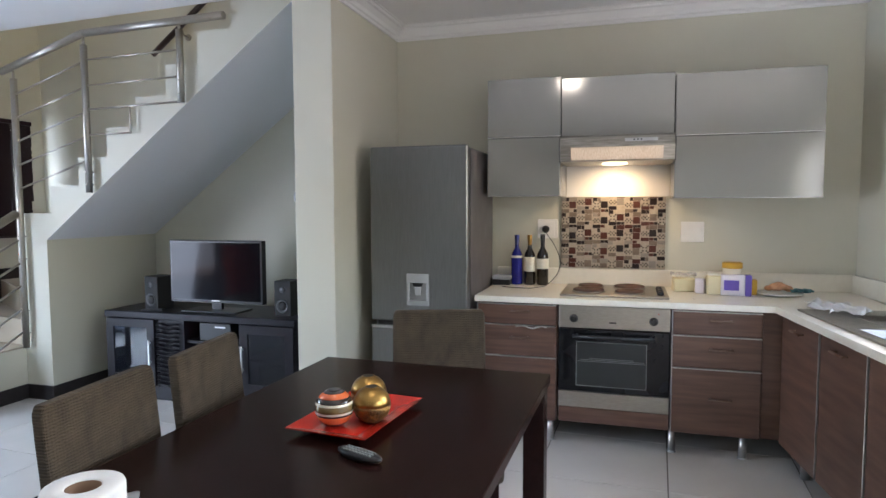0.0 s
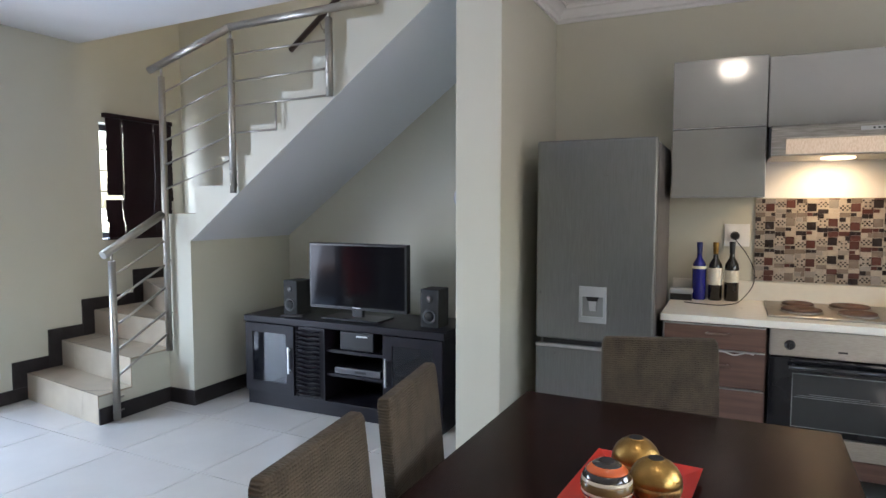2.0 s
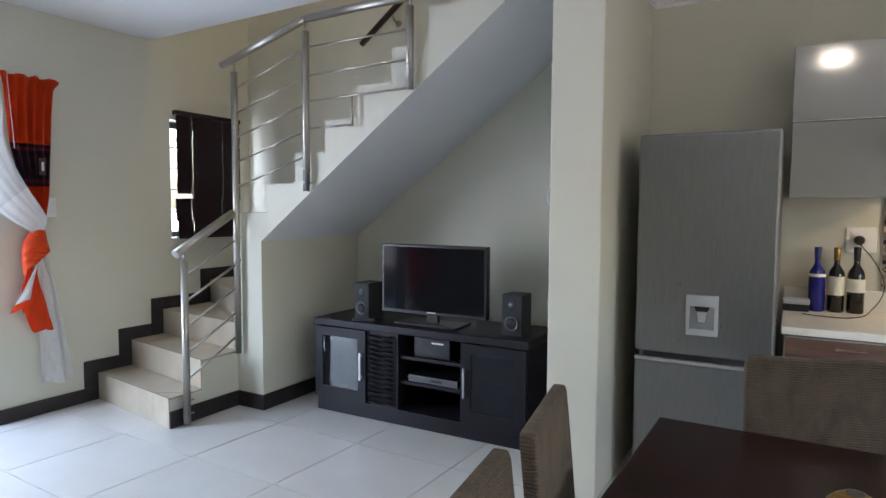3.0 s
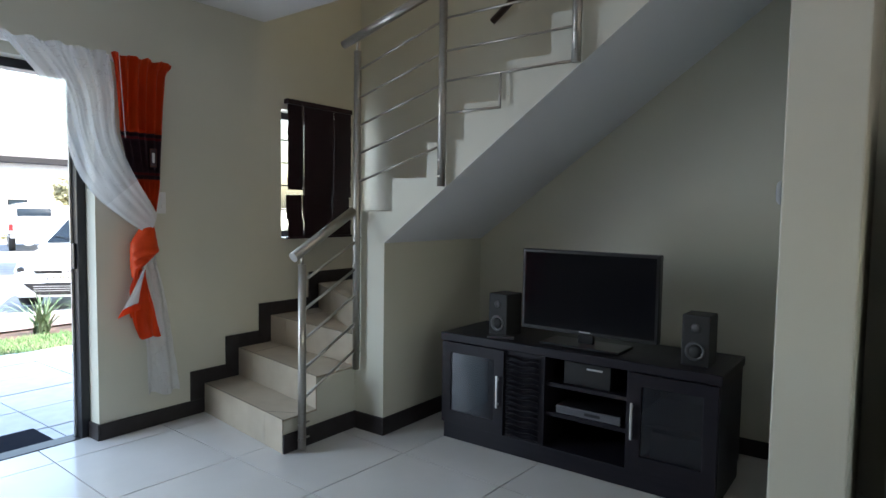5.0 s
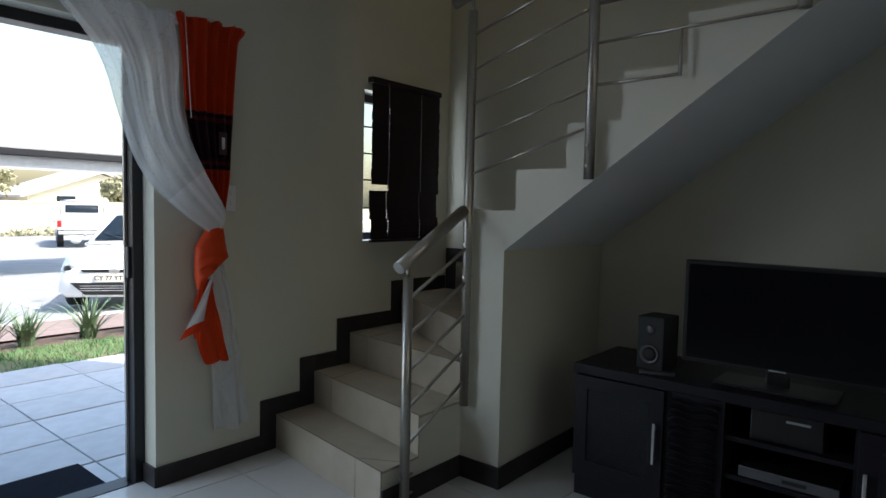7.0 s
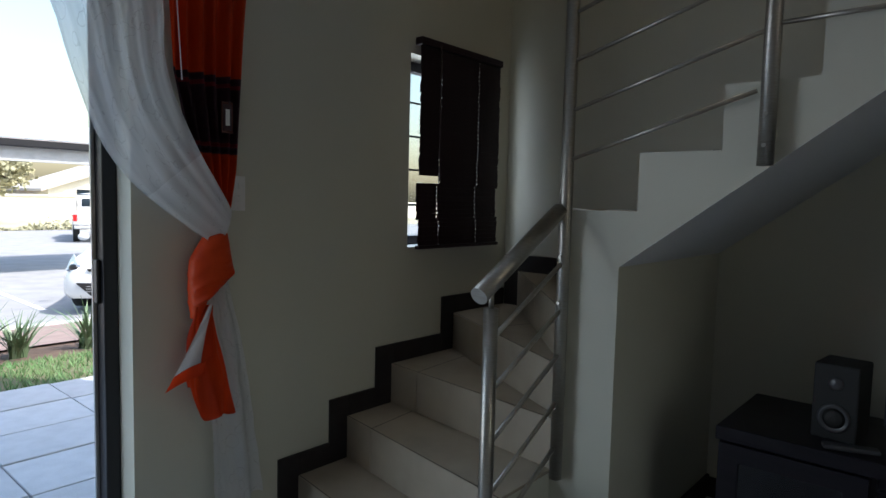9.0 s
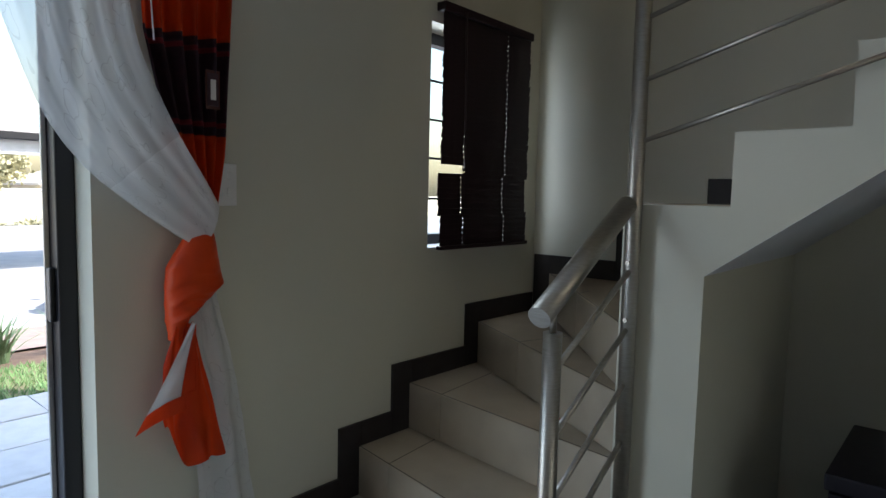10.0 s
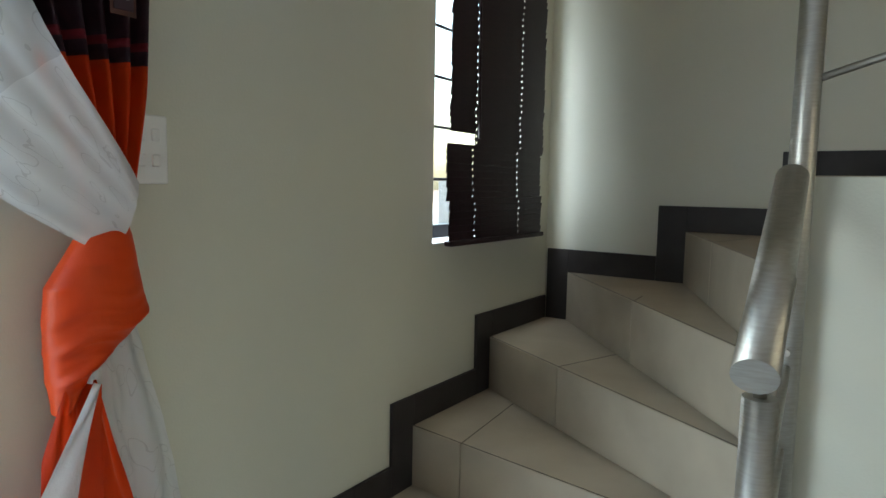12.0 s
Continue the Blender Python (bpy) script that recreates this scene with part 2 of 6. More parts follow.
BRICK = material("pale_brick", (0.45, 0.3, 0.22), 0.85, second=(0.36, 0.23, 0.17), vary=0.12, bump=0.5)
PLASTER_OUT = material("outside_plaster", (0.75, 0.72, 0.64), 0.8, second=(0.7, 0.67, 0.6), scale=1, bump=0.2)
ROOF = material("roof_sheet", (0.55, 0.5, 0.47), 0.6)
LIGHTON = material("hood_lamp_lens", (0.9, 0.85, 0.7), 0.4, emit=((1, 0.7, 0.36), 0.42))
# weak emission puts the hood lamp's warm light into the visor
VISORLIT = material("hood_visor_glow_plastic", (0.5, 0.44, 0.36), 0.4, second=(0.38, 0.32, 0.25), scale=70, stretch=(3, 1, 1), emit=((1, 0.66, 0.36), 0.026))
BULBON = material("ceiling_lamp_glass", (0.9, 0.88, 0.8), 0.4, emit=((1, 0.88, 0.7), 4.5))


def glassy(name, colour, amount, rough=0.02):
    """Clear glass as a thin sheet: mostly see-through, with a gloss."""
    mat = bpy.data.materials.new(name)
    mat.use_nodes = True
    nt = mat.node_tree
    b = nt.nodes["Principled BSDF"]
    b.inputs["Base Color"].default_value, b.inputs["Roughness"].default_value, b.inputs["IOR"].default_value = (*colour, 1), rough, 1.7
    tr = nt.nodes.new("ShaderNodeBsdfTransparent")
    tr.inputs[0].default_value = (*[0.5 + 0.5 * c for c in colour], 1)
    mx = nt.nodes.new("ShaderNodeMixShader")
    mx.inputs[0].default_value = amount
    nt.links.new(tr.outputs[0], mx.inputs[1])
    nt.links.new(b.outputs[0], mx.inputs[2])
    nt.links.new(mx.outputs[0], nt.nodes["Material Output"].inputs[0])
    return mat


def sheer_cloth(name, body, cord, through_light=0.45, white=0.8):
    """Thin white voile with a scrolled cord pattern: part see-through, part translucent."""
    mat = bpy.data.materials.new(name)
    mat.use_nodes = True
    nt = mat.node_tree
    out = nt.nodes["Material Output"]
    b = nt.nodes["Principled BSDF"]
    co = nt.nodes.new("ShaderNodeTexCoord")
    vor = nt.nodes.new("ShaderNodeTexVoronoi")
    vor.feature = "F1"
    vor.inputs["Scale"].default_value = 15
    warp = nt.nodes.new("ShaderNodeTexNoise")
    warp.inputs["Scale"].default_value = 9
    add = nt.nodes.new("ShaderNodeMixRGB")
    add.inputs[0].default_value = 0.12
    nt.links.new(co.outputs["UV"], add.inputs[1])
    nt.links.new(warp.outputs["Color"], add.inputs[2])
    nt.links.new(co.outputs["UV"], warp.inputs["Vector"])
    nt.links.new(add.outputs[0], vor.inputs["Vector"])
    less = nt.nodes.new("ShaderNodeMath")
    less.operation = "LESS_THAN"
    less.inputs[1].default_value = cord
    off = nt.nodes.new("ShaderNodeMath")
    off.operation = "SUBTRACT"
    off.inputs[1].default_value = 0.36
    size = nt.nodes.new("ShaderNodeMath")
    size.operation = "ABSOLUTE"
    nt.links.new(vor.outputs["Distance"], off.inputs[0])
    nt.links.new(off.outputs[0], size.inputs[0])
    nt.links.new(size.outputs[0], less.inputs[0])
    mix = nt.nodes.new("ShaderNodeMix")
    mix.data_type = "RGBA"
    mix.inputs[6].default_value, mix.inputs[7].default_value = (white, white, white * 0.985, 1), (0.52, 0.51, 0.5, 1)
    nt.links.new(less.outputs[0], mix.inputs[0])
    nt.links.new(mix.outputs[2], b.inputs["Base Color"])
    b.inputs["Roughness"].default_value = 0.8
    tl = nt.nodes.new("ShaderNodeBsdfTranslucent")
    tl.inputs[0].default_value = (0.8, 0.8, 0.8, 1)
    m1 = nt.nodes.new("ShaderNodeMixShader")
    m1.inputs[0].default_value = through_light
    nt.links.new(b.outputs[0], m1.inputs[1])
    nt.links.new(tl.outputs[0], m1.inputs[2])
    tr = nt.nodes.new("ShaderNodeBsdfTransparent")
    m2 = nt.nodes.new("ShaderNodeMixShader")
    m2.inputs[0].default_value = body
    nt.links.new(tr.outputs[0], m2.inputs[1])
    nt.links.new(m1.outputs[0], m2.inputs[2])
    nt.links.new(m2.outputs[0], out.inputs[0])
    return mat


VOILE = sheer_cloth("white_voile", 0.7, 0.02, 0.36, 0.72)
VOILE_THICK = sheer_cloth("gathered_white_voile", 0.9, 0.014, 0.26, 0.68)
PANE = glassy("clear_pane", (0.9, 0.95, 0.95), 0.1)
DOORPANE = glassy("smoked_pane", (0.02, 0.022, 0.03), 0.45)


# ---- building helpers ----
def link(name, bm, mat, parent=None, label="", smooth=False):
    me = bpy.data.meshes.new(name)
    if smooth:
        for f in bm.faces:
            f.smooth = True
    bm.to_mesh(me)
    bm.free()
    for m in (mat if isinstance(mat, (list, tuple)) else [mat]):
        me.materials.append(m)
    ob = new(name, me)
    if parent is not None:
        ob.parent = parent
    if label:
        ob["label"] = label
    return ob


def part(name, bm, mat, parent, label="", smooth=False):
    return link(name, bm, mat, parent, label, smooth)


def thing(name, label, category, m=None, group="", kind=""):
    ob = new(name)
    ob.empty_display_size = 0.1
    if m is not None:
        ob.matrix_world = m
    return tagged(ob, label, category, group, kind)


def box(x0, x1, y0, y1, z0, z1, bevel=0.0, seg=2, bm=None, m=None):
    """A block between two corners, its edges rounded by bevel."""
    b = bmesh.new()
    bmesh.ops.create_cube(b, size=1)
    for v in b.verts:
        v.co = Vector(((x0 + x1) / 2 + v.co.x * (x1 - x0), (y0 + y1) / 2 + v.co.y * (y1 - y0), (z0 + z1) / 2 + v.co.z * (z1 - z0)))
    if bevel:
        bmesh.ops.bevel(b, geom=b.edges[:], offset=bevel, segments=seg, affect="EDGES", profile=0.5)
    if m is not None:
        b.transform(m)
    return merge(bm, b)


def merge(bm, b):
    if bm is None:
        return b
    me = bpy.data.meshes.new("temporary")
    b.to_mesh(me)
    bm.from_mesh(me)
    bpy.data.meshes.remove(me)
    b.free()
    return bm


def prism(points, z0, z1, axis="z", bm=None, bevel=0.0):
    """A closed outline pushed along an axis: z outlines are (x, y), y outlines (x, z), x outlines (y, z)."""
    b = bmesh.new()
    place = {"z": lambda p, h: (p[0], p[1], h), "y": lambda p, h: (p[0], h, p[1]), "x": lambda p, h: (h, p[0], p[1])}[axis]
    low = [b.verts.new(place(p, z0)) for p in points]
    high = [b.verts.new(place(p, z1)) for p in points]
    n = len(points)
    b.faces.new(low)
    b.faces.new(high[::-1])
    for i in range(n):
        b.faces.new((low[i], high[i], high[(i + 1) % n], low[(i + 1) % n]))
    bmesh.ops.recalc_face_normals(b, faces=b.faces[:])
    if bevel:
        bmesh.ops.bevel(b, geom=b.edges[:], offset=bevel, segments=2, affect="EDGES", profile=0.5)
    return merge(bm, b)


def ring(x0, x1, z0, z1, left, right, low, high, y0, y1, axis="y"):
    """A one-piece rectangular frame with a hole; axis x swaps x and y."""
    b = bmesh.new()
    out = [(x0, z0), (x1, z0), (x1, z1), (x0, z1)]
    inn = [(x0 + left, z0 + low), (x1 - right, z0 + low), (x1 - right, z1 - high), (x0 + left, z1 - high)]
    put = (lambda p, y: (p[0], y, p[1])) if axis == "y" else (lambda p, y: (y, p[0], p[1]))
    o0, o1 = [b.verts.new(put(p, y0)) for p in out], [b.verts.new(put(p, y1)) for p in out]
    i0, i1 = [b.verts.new(put(p, y0)) for p in inn], [b.verts.new(put(p, y1)) for p in inn]
    for k in range(4):
        n = (k + 1) % 4
        b.faces.new((o0[k], o0[n], i0[n], i0[k]))
        b.faces.new((o1[n], o1[k], i1[k], i1[n]))
        b.faces.new((o0[n], o0[k], o1[k], o1[n]))
        b.faces.new((i0[k], i0[n], i1[n], i1[k]))
    bmesh.ops.recalc_face_normals(b, faces=b.faces[:])
    bmesh.ops.bevel(b, geom=b.edges[:], offset=0.0015, segments=2, affect="EDGES", profile=0.5)
    return b


def tube(p, q, r, bm=None, seg=16, r2=None):
    """A round bar from p to q with closed ends."""
    p, q = Vector(p), Vector(q)
    b = bmesh.new()
    d = q - p
    bmesh.ops.create_cone(b, cap_ends=True, segments=seg, radius1=r, radius2=r if r2 is None else r2, depth=d.length)
    b.transform(Matrix.Translation((p + q) / 2) @ d.to_track_quat("Z", "Y").to_matrix().to_4x4())
    for f in b.faces:
        f.smooth = len(f.verts) == 4
    return merge(bm, b)


def lathe(profile, seg=28, bm=None, m=None):
    """A turned body from (radius, height) pairs."""
    b = bmesh.new()
    rings = [[b.verts.new((r * math.cos(2 * math.pi * k / seg), r * math.sin(2 * math.pi * k / seg), z)) for k in range(seg)] for r, z in profile]
    for lo, hi in zip(rings, rings[1:]):
        for k in range(seg):
            f = b.faces.new((lo[k], lo[(k + 1) % seg], hi[(k + 1) % seg], hi[k]))
            f.smooth = True
    b.faces.new(rings[0][::-1])
    b.faces.new(rings[-1])
    if m is not None:
        b.transform(m)
    return merge(bm, b)


def sheet(fn, nu, nv, thick=0.0, uv=None):
    """A cloth from a function of (u, v) in 0..1."""
    b = bmesh.new()
    lay = b.loops.layers.uv.new("UVMap")
    grid = [[b.verts.new(fn(i / nu, j / nv)) for j in range(nv + 1)] for i in range(nu + 1)]
    for i in range(nu):
        for j in range(nv):
            f = b.faces.new((grid[i][j], grid[i + 1][j], grid[i + 1][j + 1], grid[i][j + 1]))
            f.smooth = True
            for l, (a, c) in zip(f.loops, ((i, j), (i + 1, j), (i + 1, j + 1), (i, j + 1))):
                l[lay].uv = (uv or (lambda p, q: (p, q)))(a / nu, c / nv)
    if thick:
        bmesh.ops.solidify(b, geom=b.faces[:], thickness=thick)
    return b


def structure(ob, label="", category=""):
    return tagged(ob, label, category, kind="structure")


# ---- the house ----
R = 0.179
CEIL = 2.47
BACK = 4.77


def wall_x(x0, x1, y0, y1, z0, z1, holes):
    """A wall along y with openings (y0, y1, z0, z1) right through it."""
    b = None
    ys = sorted({y0, y1, *[h[0] for h in holes], *[h[1] for h in holes]})
    for a, c in zip(ys, ys[1:]):
        cuts = sorted((h[2], h[3]) for h in holes if h[0] <= a and h[1] >= c)
        z = z0
        for lo, hi in cuts:
            if lo > z:
                b = box(x0, x1, a, c, z, lo, bm=b)
            z = hi
        if z1 > z:
            b = box(x0, x1, a, c, z, z1, bm=b)
    bmesh.ops.remove_doubles(b, verts=b.verts[:], dist=1e-4)
    return b


structure(link("wall_west", wall_x(-4.2, -4.0, -3.2, BACK + 0.2, -0.35, 5.3, [(0.95, 2.78, -0.02, 1.97), (4.0, 4.62, 1.055, 1.93)]), WALL),
          "grey-beige painted wall with a door and a small window", "wall")
structure(link("wall_stair_back", box(-4.0, -0.9, BACK, BACK + 0.2, -0.35, 5.3), WALL), "grey-beige painted wall behind the staircase", "wall")
structure(link("wall_kitchen_back", box(-0.9, 2.4, 4.58, 4.77, -0.35, 5.3), WALL), "grey-beige painted kitchen wall", "wall")
divider = box(-0.92, -0.688, 3.61, 4.58, 0, 2.75, 0.006, 2)
structure(link("wall_divider", divider, WALL), "short painted wall between the kitchen and the stair alcove", "wall")
EAST = pose(2.035, 4.58, 0, 0, 0, 6.83)
east = wall_x(0, 0.22, -7.84, 0, -0.35, 5.3, [(-4.5, -2.8, 0.95, 1.9), (-2.3, -1.2, 1.0, 1.9)])
east.transform(EAST)
structure(link("wall_east", east, WALL), "grey-beige painted kitchen wall with a window", "wall")
structure(link("wall_south", box(-4.0, 3.2, -3.2, -3.0, -0.35, 5.3), WALL), "grey-beige painted end wall", "wall")

# ceiling with the stairwell cut out of it
structure(link("ceiling", prism([(-4.0, -3.0), (2.95, -3.0), (2.035, 4.58), (-0.69, 4.58), (-0.69, 3.71), (-4.0, 3.865)], CEIL, CEIL + 0.3), WHITE),
          "white painted ceiling", "ceiling")
structure(link("ceiling_upper", box(-4.25, 3.1, -3.25, 5.1, 5.3, 5.5), WHITE), "white ceiling over the stairwell", "ceiling")
structure(link("wall_stairwell_upper", prism([(-4.0, 3.70), (-0.69, 3.55), (-0.69, 3.65), (-4.0, 3.80)], CEIL + 0.3, 5.3), WALL), "painted wall above the stairwell edge", "wall")
structure(link("wall_stairwell_side", box(-0.69, -0.55, 3.56, 4.58, 2.77, 5.3), WALL), "painted wall closing the stairwell", "wall")


def cornice(p, q, inward):
    """A stepped plaster cornice from p to q under the ceiling."""
    p, q, n = Vector((*p, 0)), Vector((*q, 0)), Vector((*inward, 0)).normalized()
    prof = [(0, -0.085), (0.012, -0.085), (0.014, -0.07), (0.026, -0.064), (0.032, -0.045), (0.055, -0.022), (0.07, -0.018), (0.073, -0.006), (0.085, -0.004), (0.085, 0), (0, 0)]
    b = bmesh.new()
    a = [b.verts.new(p + n * d + Vector((0, 0, CEIL + h))) for d, h in prof]
    c = [b.verts.new(q + n * d + Vector((0, 0, CEIL + h))) for d, h in prof]
    k = len(prof)
    b.faces.new(a), b.faces.new(c[::-1])
    for i in range(k):
        b.faces.new((a[i], c[i], c[(i + 1) % k], a[(i + 1) % k]))
    bmesh.ops.recalc_face_normals(b, faces=b.faces[:])
    return b


structure(link("trim_cornice_back", cornice((-0.69, 4.58), (2.035, 4.58), (0, -1)), WHITE), "white moulded plaster cornice", "cornice")
structure(link("trim_cornice_side", cornice((2.035, 4.58), (2.95, -3.0), (-1, -0.12)), WHITE), "white moulded plaster cornice", "cornice")
structure(link("trim_cornice_divider", cornice((-0.688, 3.66), (-0.688, 4.58), (1, 0)), WHITE), "white moulded plaster cornice", "cornice")

# ---- staircase ----
stairs = thing("staircase", "painted winder staircase with cream tiled treads", "staircase", kind="structure")
SX = -3.09
wall_y = [3.41, 3.656, 3.911, 4.344]
inner_y = [3.272, 3.50, 3.80, 3.83]
LV = [0, 0.179, 0.358, 0.537, 0.718, 0.905, 1.085, 1.266]
treads = [
    [(-4.0, wall_y[0]), (SX, inner_y[0]), (SX, inner_y[1]), (-4.0, wall_y[1])],
    [(-4.0, wall_y[1]), (SX, inner_y[1]), (SX, inner_y[2]), (-4.0, wall_y[2])],
    [(-4.0, wall_y[2]), (SX, inner_y[2]), (SX, inner_y[3]), (-4.0, wall_y[3])],
    [(-4.0, wall_y[3]), (SX, inner_y[3]), (SX, 3.85), (-3.90, BACK), (-4.0, BACK)],
    [(-3.90, BACK), (SX, 3.85), (SX, 3.87), (-3.467, BACK)],
    [(-3.467, BACK), (SX, 3.87), (SX, BACK)],
]
for i, poly in enumerate(treads):
    top = LV[i + 1]
    part("step_core", prism(poly, 0.0, top - 0.012), WALL, stairs)
    part("tread_tile", prism(poly, top - 0.0119, top, bevel=0.002), STEP_TILE, stairs, "cream tread tile")
    (ax, ay), (bx, by) = poly[0], poly[1]
    d = Vector((bx - ax, by - ay, 0)).normalized()
    n = Vector((d.y, -d.x, 0))
    e = [Vector((ax, ay, 0)), Vector((bx, by, 0))]
    cutp = e[0] + (e[1] - e[0]) * (0.8, 0.21, 0.21, 0.385, 0.5, 0.45)[i]
    for p, q in ((e[0], cutp - d * 0.0015), (cutp + d * 0.0015, e[1])):
        outl = [(p.x, p.y), (q.x, q.y), (q.x + n.x * 0.008, q.y + n.y * 0.008), (p.x + n.x * 0.008, p.y + n.y * 0.008)]
        part("riser_tile", prism(outl, LV[i] + (0.001 if i else 0.0), top - 0.0005, bevel=0.0012), STEP_TILE, stairs, "cream riser tile")
    # dark joints: one along the nosing, one across the tread
    part("grout_line", prism([(ax, ay), (bx, by), (bx + n.x * 0.0045, by + n.y * 0.0045), (ax + n.x * 0.0045, ay + n.y * 0.0045)], top - 0.01, top + 0.0004), JOINT, stairs, "dark joint at the step edge")
    m1 = Vector(((-3.092, 3.4, 0), (-3.84, 3.9, 0), (-3.847, 4.243, 0), (-3.561, 4.39, 0), (-3.5, 4.4, 0), (-3.25, 4.6, 0))[i])
    g = (m1 - cutp).normalized()
    s = Vector((g.y, -g.x, 0)) * 0.002
    part("grout_line", prism([((cutp + s).x, (cutp + s).y), ((cutp - s).x, (cutp - s).y), ((m1 - s).x, (m1 - s).y), ((m1 + s).x, (m1 + s).y)], top - 0.005, top + 0.0006), JOINT, stairs)

# the upper flight: a solid stepped body with a sloping soffit
NX = [-3.09, -2.818, -2.581, -2.35, -2.115, -1.886, -1.655, -1.42, -1.19, -0.96]
FLY = 3.788   # face of the flight
outline = [(SX, 0.0), (SX, 7 * R)]
for k in range(1, 10):
    outline += [(NX[k], (6 + k) * R), (NX[k], (7 + k) * R)]
outline += [(-0.9, 16 * R), (-0.9, 1.078 + 1.97 * 0.738), (-2.87, 1.078), (-2.87, 0.0)]
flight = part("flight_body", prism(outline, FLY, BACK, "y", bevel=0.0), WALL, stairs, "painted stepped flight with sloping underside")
# ceiling-like white underside, with bluish door daylight tinted into its colour
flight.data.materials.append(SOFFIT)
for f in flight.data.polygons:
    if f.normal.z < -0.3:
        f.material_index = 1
for k in range(1, 10):
    part("tread_tile", box(NX[k - 1] + 0.002, NX[k], 3.86, BACK - 0.001, (6 + k) * R, (6 + k) * R + 0.004), STEP_TILE, stairs)


# ---- black skirting ----
skirt = thing("baseboard", "black glazed skirting tiles following floor and stairs", "skirting", kind="structure")
SH, SW = 0.088, 0.1


def skirt_run(p, q, z0, z1, t=0.012):
    """A skirting piece from p to q, on the left of the way from p to q."""
    p, q = Vector((*p, 0)), Vector((*q, 0))
    d = (q - p).normalized()
    n = Vector((-d.y, d.x, 0)) * t
    part("skirting_tile", prism([(p.x, p.y), (q.x, q.y), (q.x + n.x, q.y + n.y), (p.x + n.x, p.y + n.y)], z0, z1, bevel=0.0015), SKIRT, skirt)


skirt_run((-4.0, wall_y[0] - 0.001), (-4.0, 2.78), 0, SH)
skirt_run((-3.99, 2.78), (-4.1, 2.78), 0, SH)
for i in range(4):
    y = wall_y[i]
    skirt_run((-4.0, y - 0.001), (-4.0, y - SW), LV[i] if i else SH + 0.001, LV[i + 1] + SH)
    end = wall_y[i + 1] - SW - 0.001 if i < 3 else BACK - 0.013
    skirt_run((-4.0, end), (-4.0, y), LV[i + 1], LV[i + 1] + SH)
# along the back wall
xs = [-4.0, -3.90, -3.467, SX, -2.818]
skirt_run((-3.90, BACK), (-3.988, BACK), LV[4], LV[5] + SH)
for i in range(1, 4):
    skirt_run((xs[i + 1] - SW - 0.001, BACK), (xs[i], BACK), LV[4 + i], LV[4 + i] + SH)
    skirt_run((xs[i + 1], BACK), (xs[i + 1] - SW, BACK), LV[4 + i], (LV[5 + i] if i < 3 else 8 * R) + SH)
for k in range(1, 9):
    skirt_run((NX[k + 1] - SW - 0.001, BACK), (NX[k], BACK), (7 + k) * R + 0.004, (7 + k) * R + SH)
    skirt_run((NX[k + 1], BACK), (NX[k + 1] - SW, BACK), (7 + k) * R + 0.004, (8 + k) * R + SH)
# step side, newel wall, alcove and divider
skirt_run((SX, 3.265), (SX, FLY), 0, SH + 0.01, -0.012)
skirt_run((SX + 0.012, FLY), (-2.87, FLY), 0, SH + 0.01, -0.012)
skirt_run((-2.87, FLY - 0.012), (-2.87, BACK), 0, SH + 0.01, -0.012)
skirt_run((-2.858, BACK), (-0.92, BACK), 0, SH, -0.012)
skirt_run((-0.92, 3.63), (-0.92, BACK), 0, SH, 0.012)


# ---- railing ----
rail = thing("stair_railing", "brushed stainless steel railing with thin bars", "railing")
RY = 3.75


def handrail(points, r=0.0235):
    b = None
    for p, q in zip(points, points[1:]):
        b = tube(p, q, r, b, 24)
    for p in points[1:-1]:
        s = bmesh.new()
        bmesh.ops.create_uvsphere(s, u_segments=20, v_segments=12, radius=r)
        s.transform(Matrix.Translation(p))
        for f in s.faces:
            f.smooth = True
        b = merge(b, s)
    return b


part("handrail", handrail([(-3.15, RY, 2.180), (-2.458, RY, 2.373), (-1.44, RY, 2.392)]), STEEL, rail)
part("handrail", handrail([(-3.033, 3.288, 1.017), (-3.055, 3.73, 1.25)], 0.026), STEEL, rail)


def post(x, y, z0, z1, top, bolts):
    p = part("post", tube((x, y, z0), (x, y, z1), 0.021, seg=20), STEEL, rail)
    part("stem", tube((x, y, z1), (x, y, top), 0.008), STEEL, p)
    for z in bolts:
        b = tube((x + 0.0, y - 0.02, z), (x + 0.0, y - 0.026, z), 0.006, seg=10)
        b = tube((x - 0.003, y, z), (x - 0.003, y + 0.05, z), 0.006, b, 8)
        part("bolt", b, STEEL, p)


post(-3.033, 3.345, 0.02, 0.978, 1.03, (0.07, 0.15))
post(-3.044, RY, 0.355, 2.13, 2.18, (0.45, 0.6, 0.95, 1.1))
post(-2.46, RY, 1.384, 2.3, 2.35, (1.435, 1.515))
post(-1.747, RY, 1.91, 2.335, 2.38, (1.96, 2.04))
for za, zb in ((0.9, 1.085), (0.75, 0.93), (0.597, 0.782), (0.443, 0.625), (0.29, 0.473)):
    part("bar", tube((-3.033, 3.35, za - 0.012), (-3.044, RY, zb), 0.0075, seg=10), STEEL, rail)
for za, zb, xb in ((2.029, 2.203, -2.46), (1.876, 2.045, -2.46), (1.725, 1.89, -2.46), (1.57, 1.738, -2.46), (1.415, 1.58, -2.49)):
    part("bar", tube((-3.03, RY, za), (xb, RY, zb), 0.0065, seg=10), STEEL, rail)
for za, zb, xb in ((2.21, 2.22, -1.747), (2.051, 2.065, -1.747), (1.904, 1.918, -1.747), (1.746, 1.75, -2.125)):
    part("bar", tube((-2.45, RY, za), (xb, RY, zb), 0.0065, seg=10), STEEL, rail)
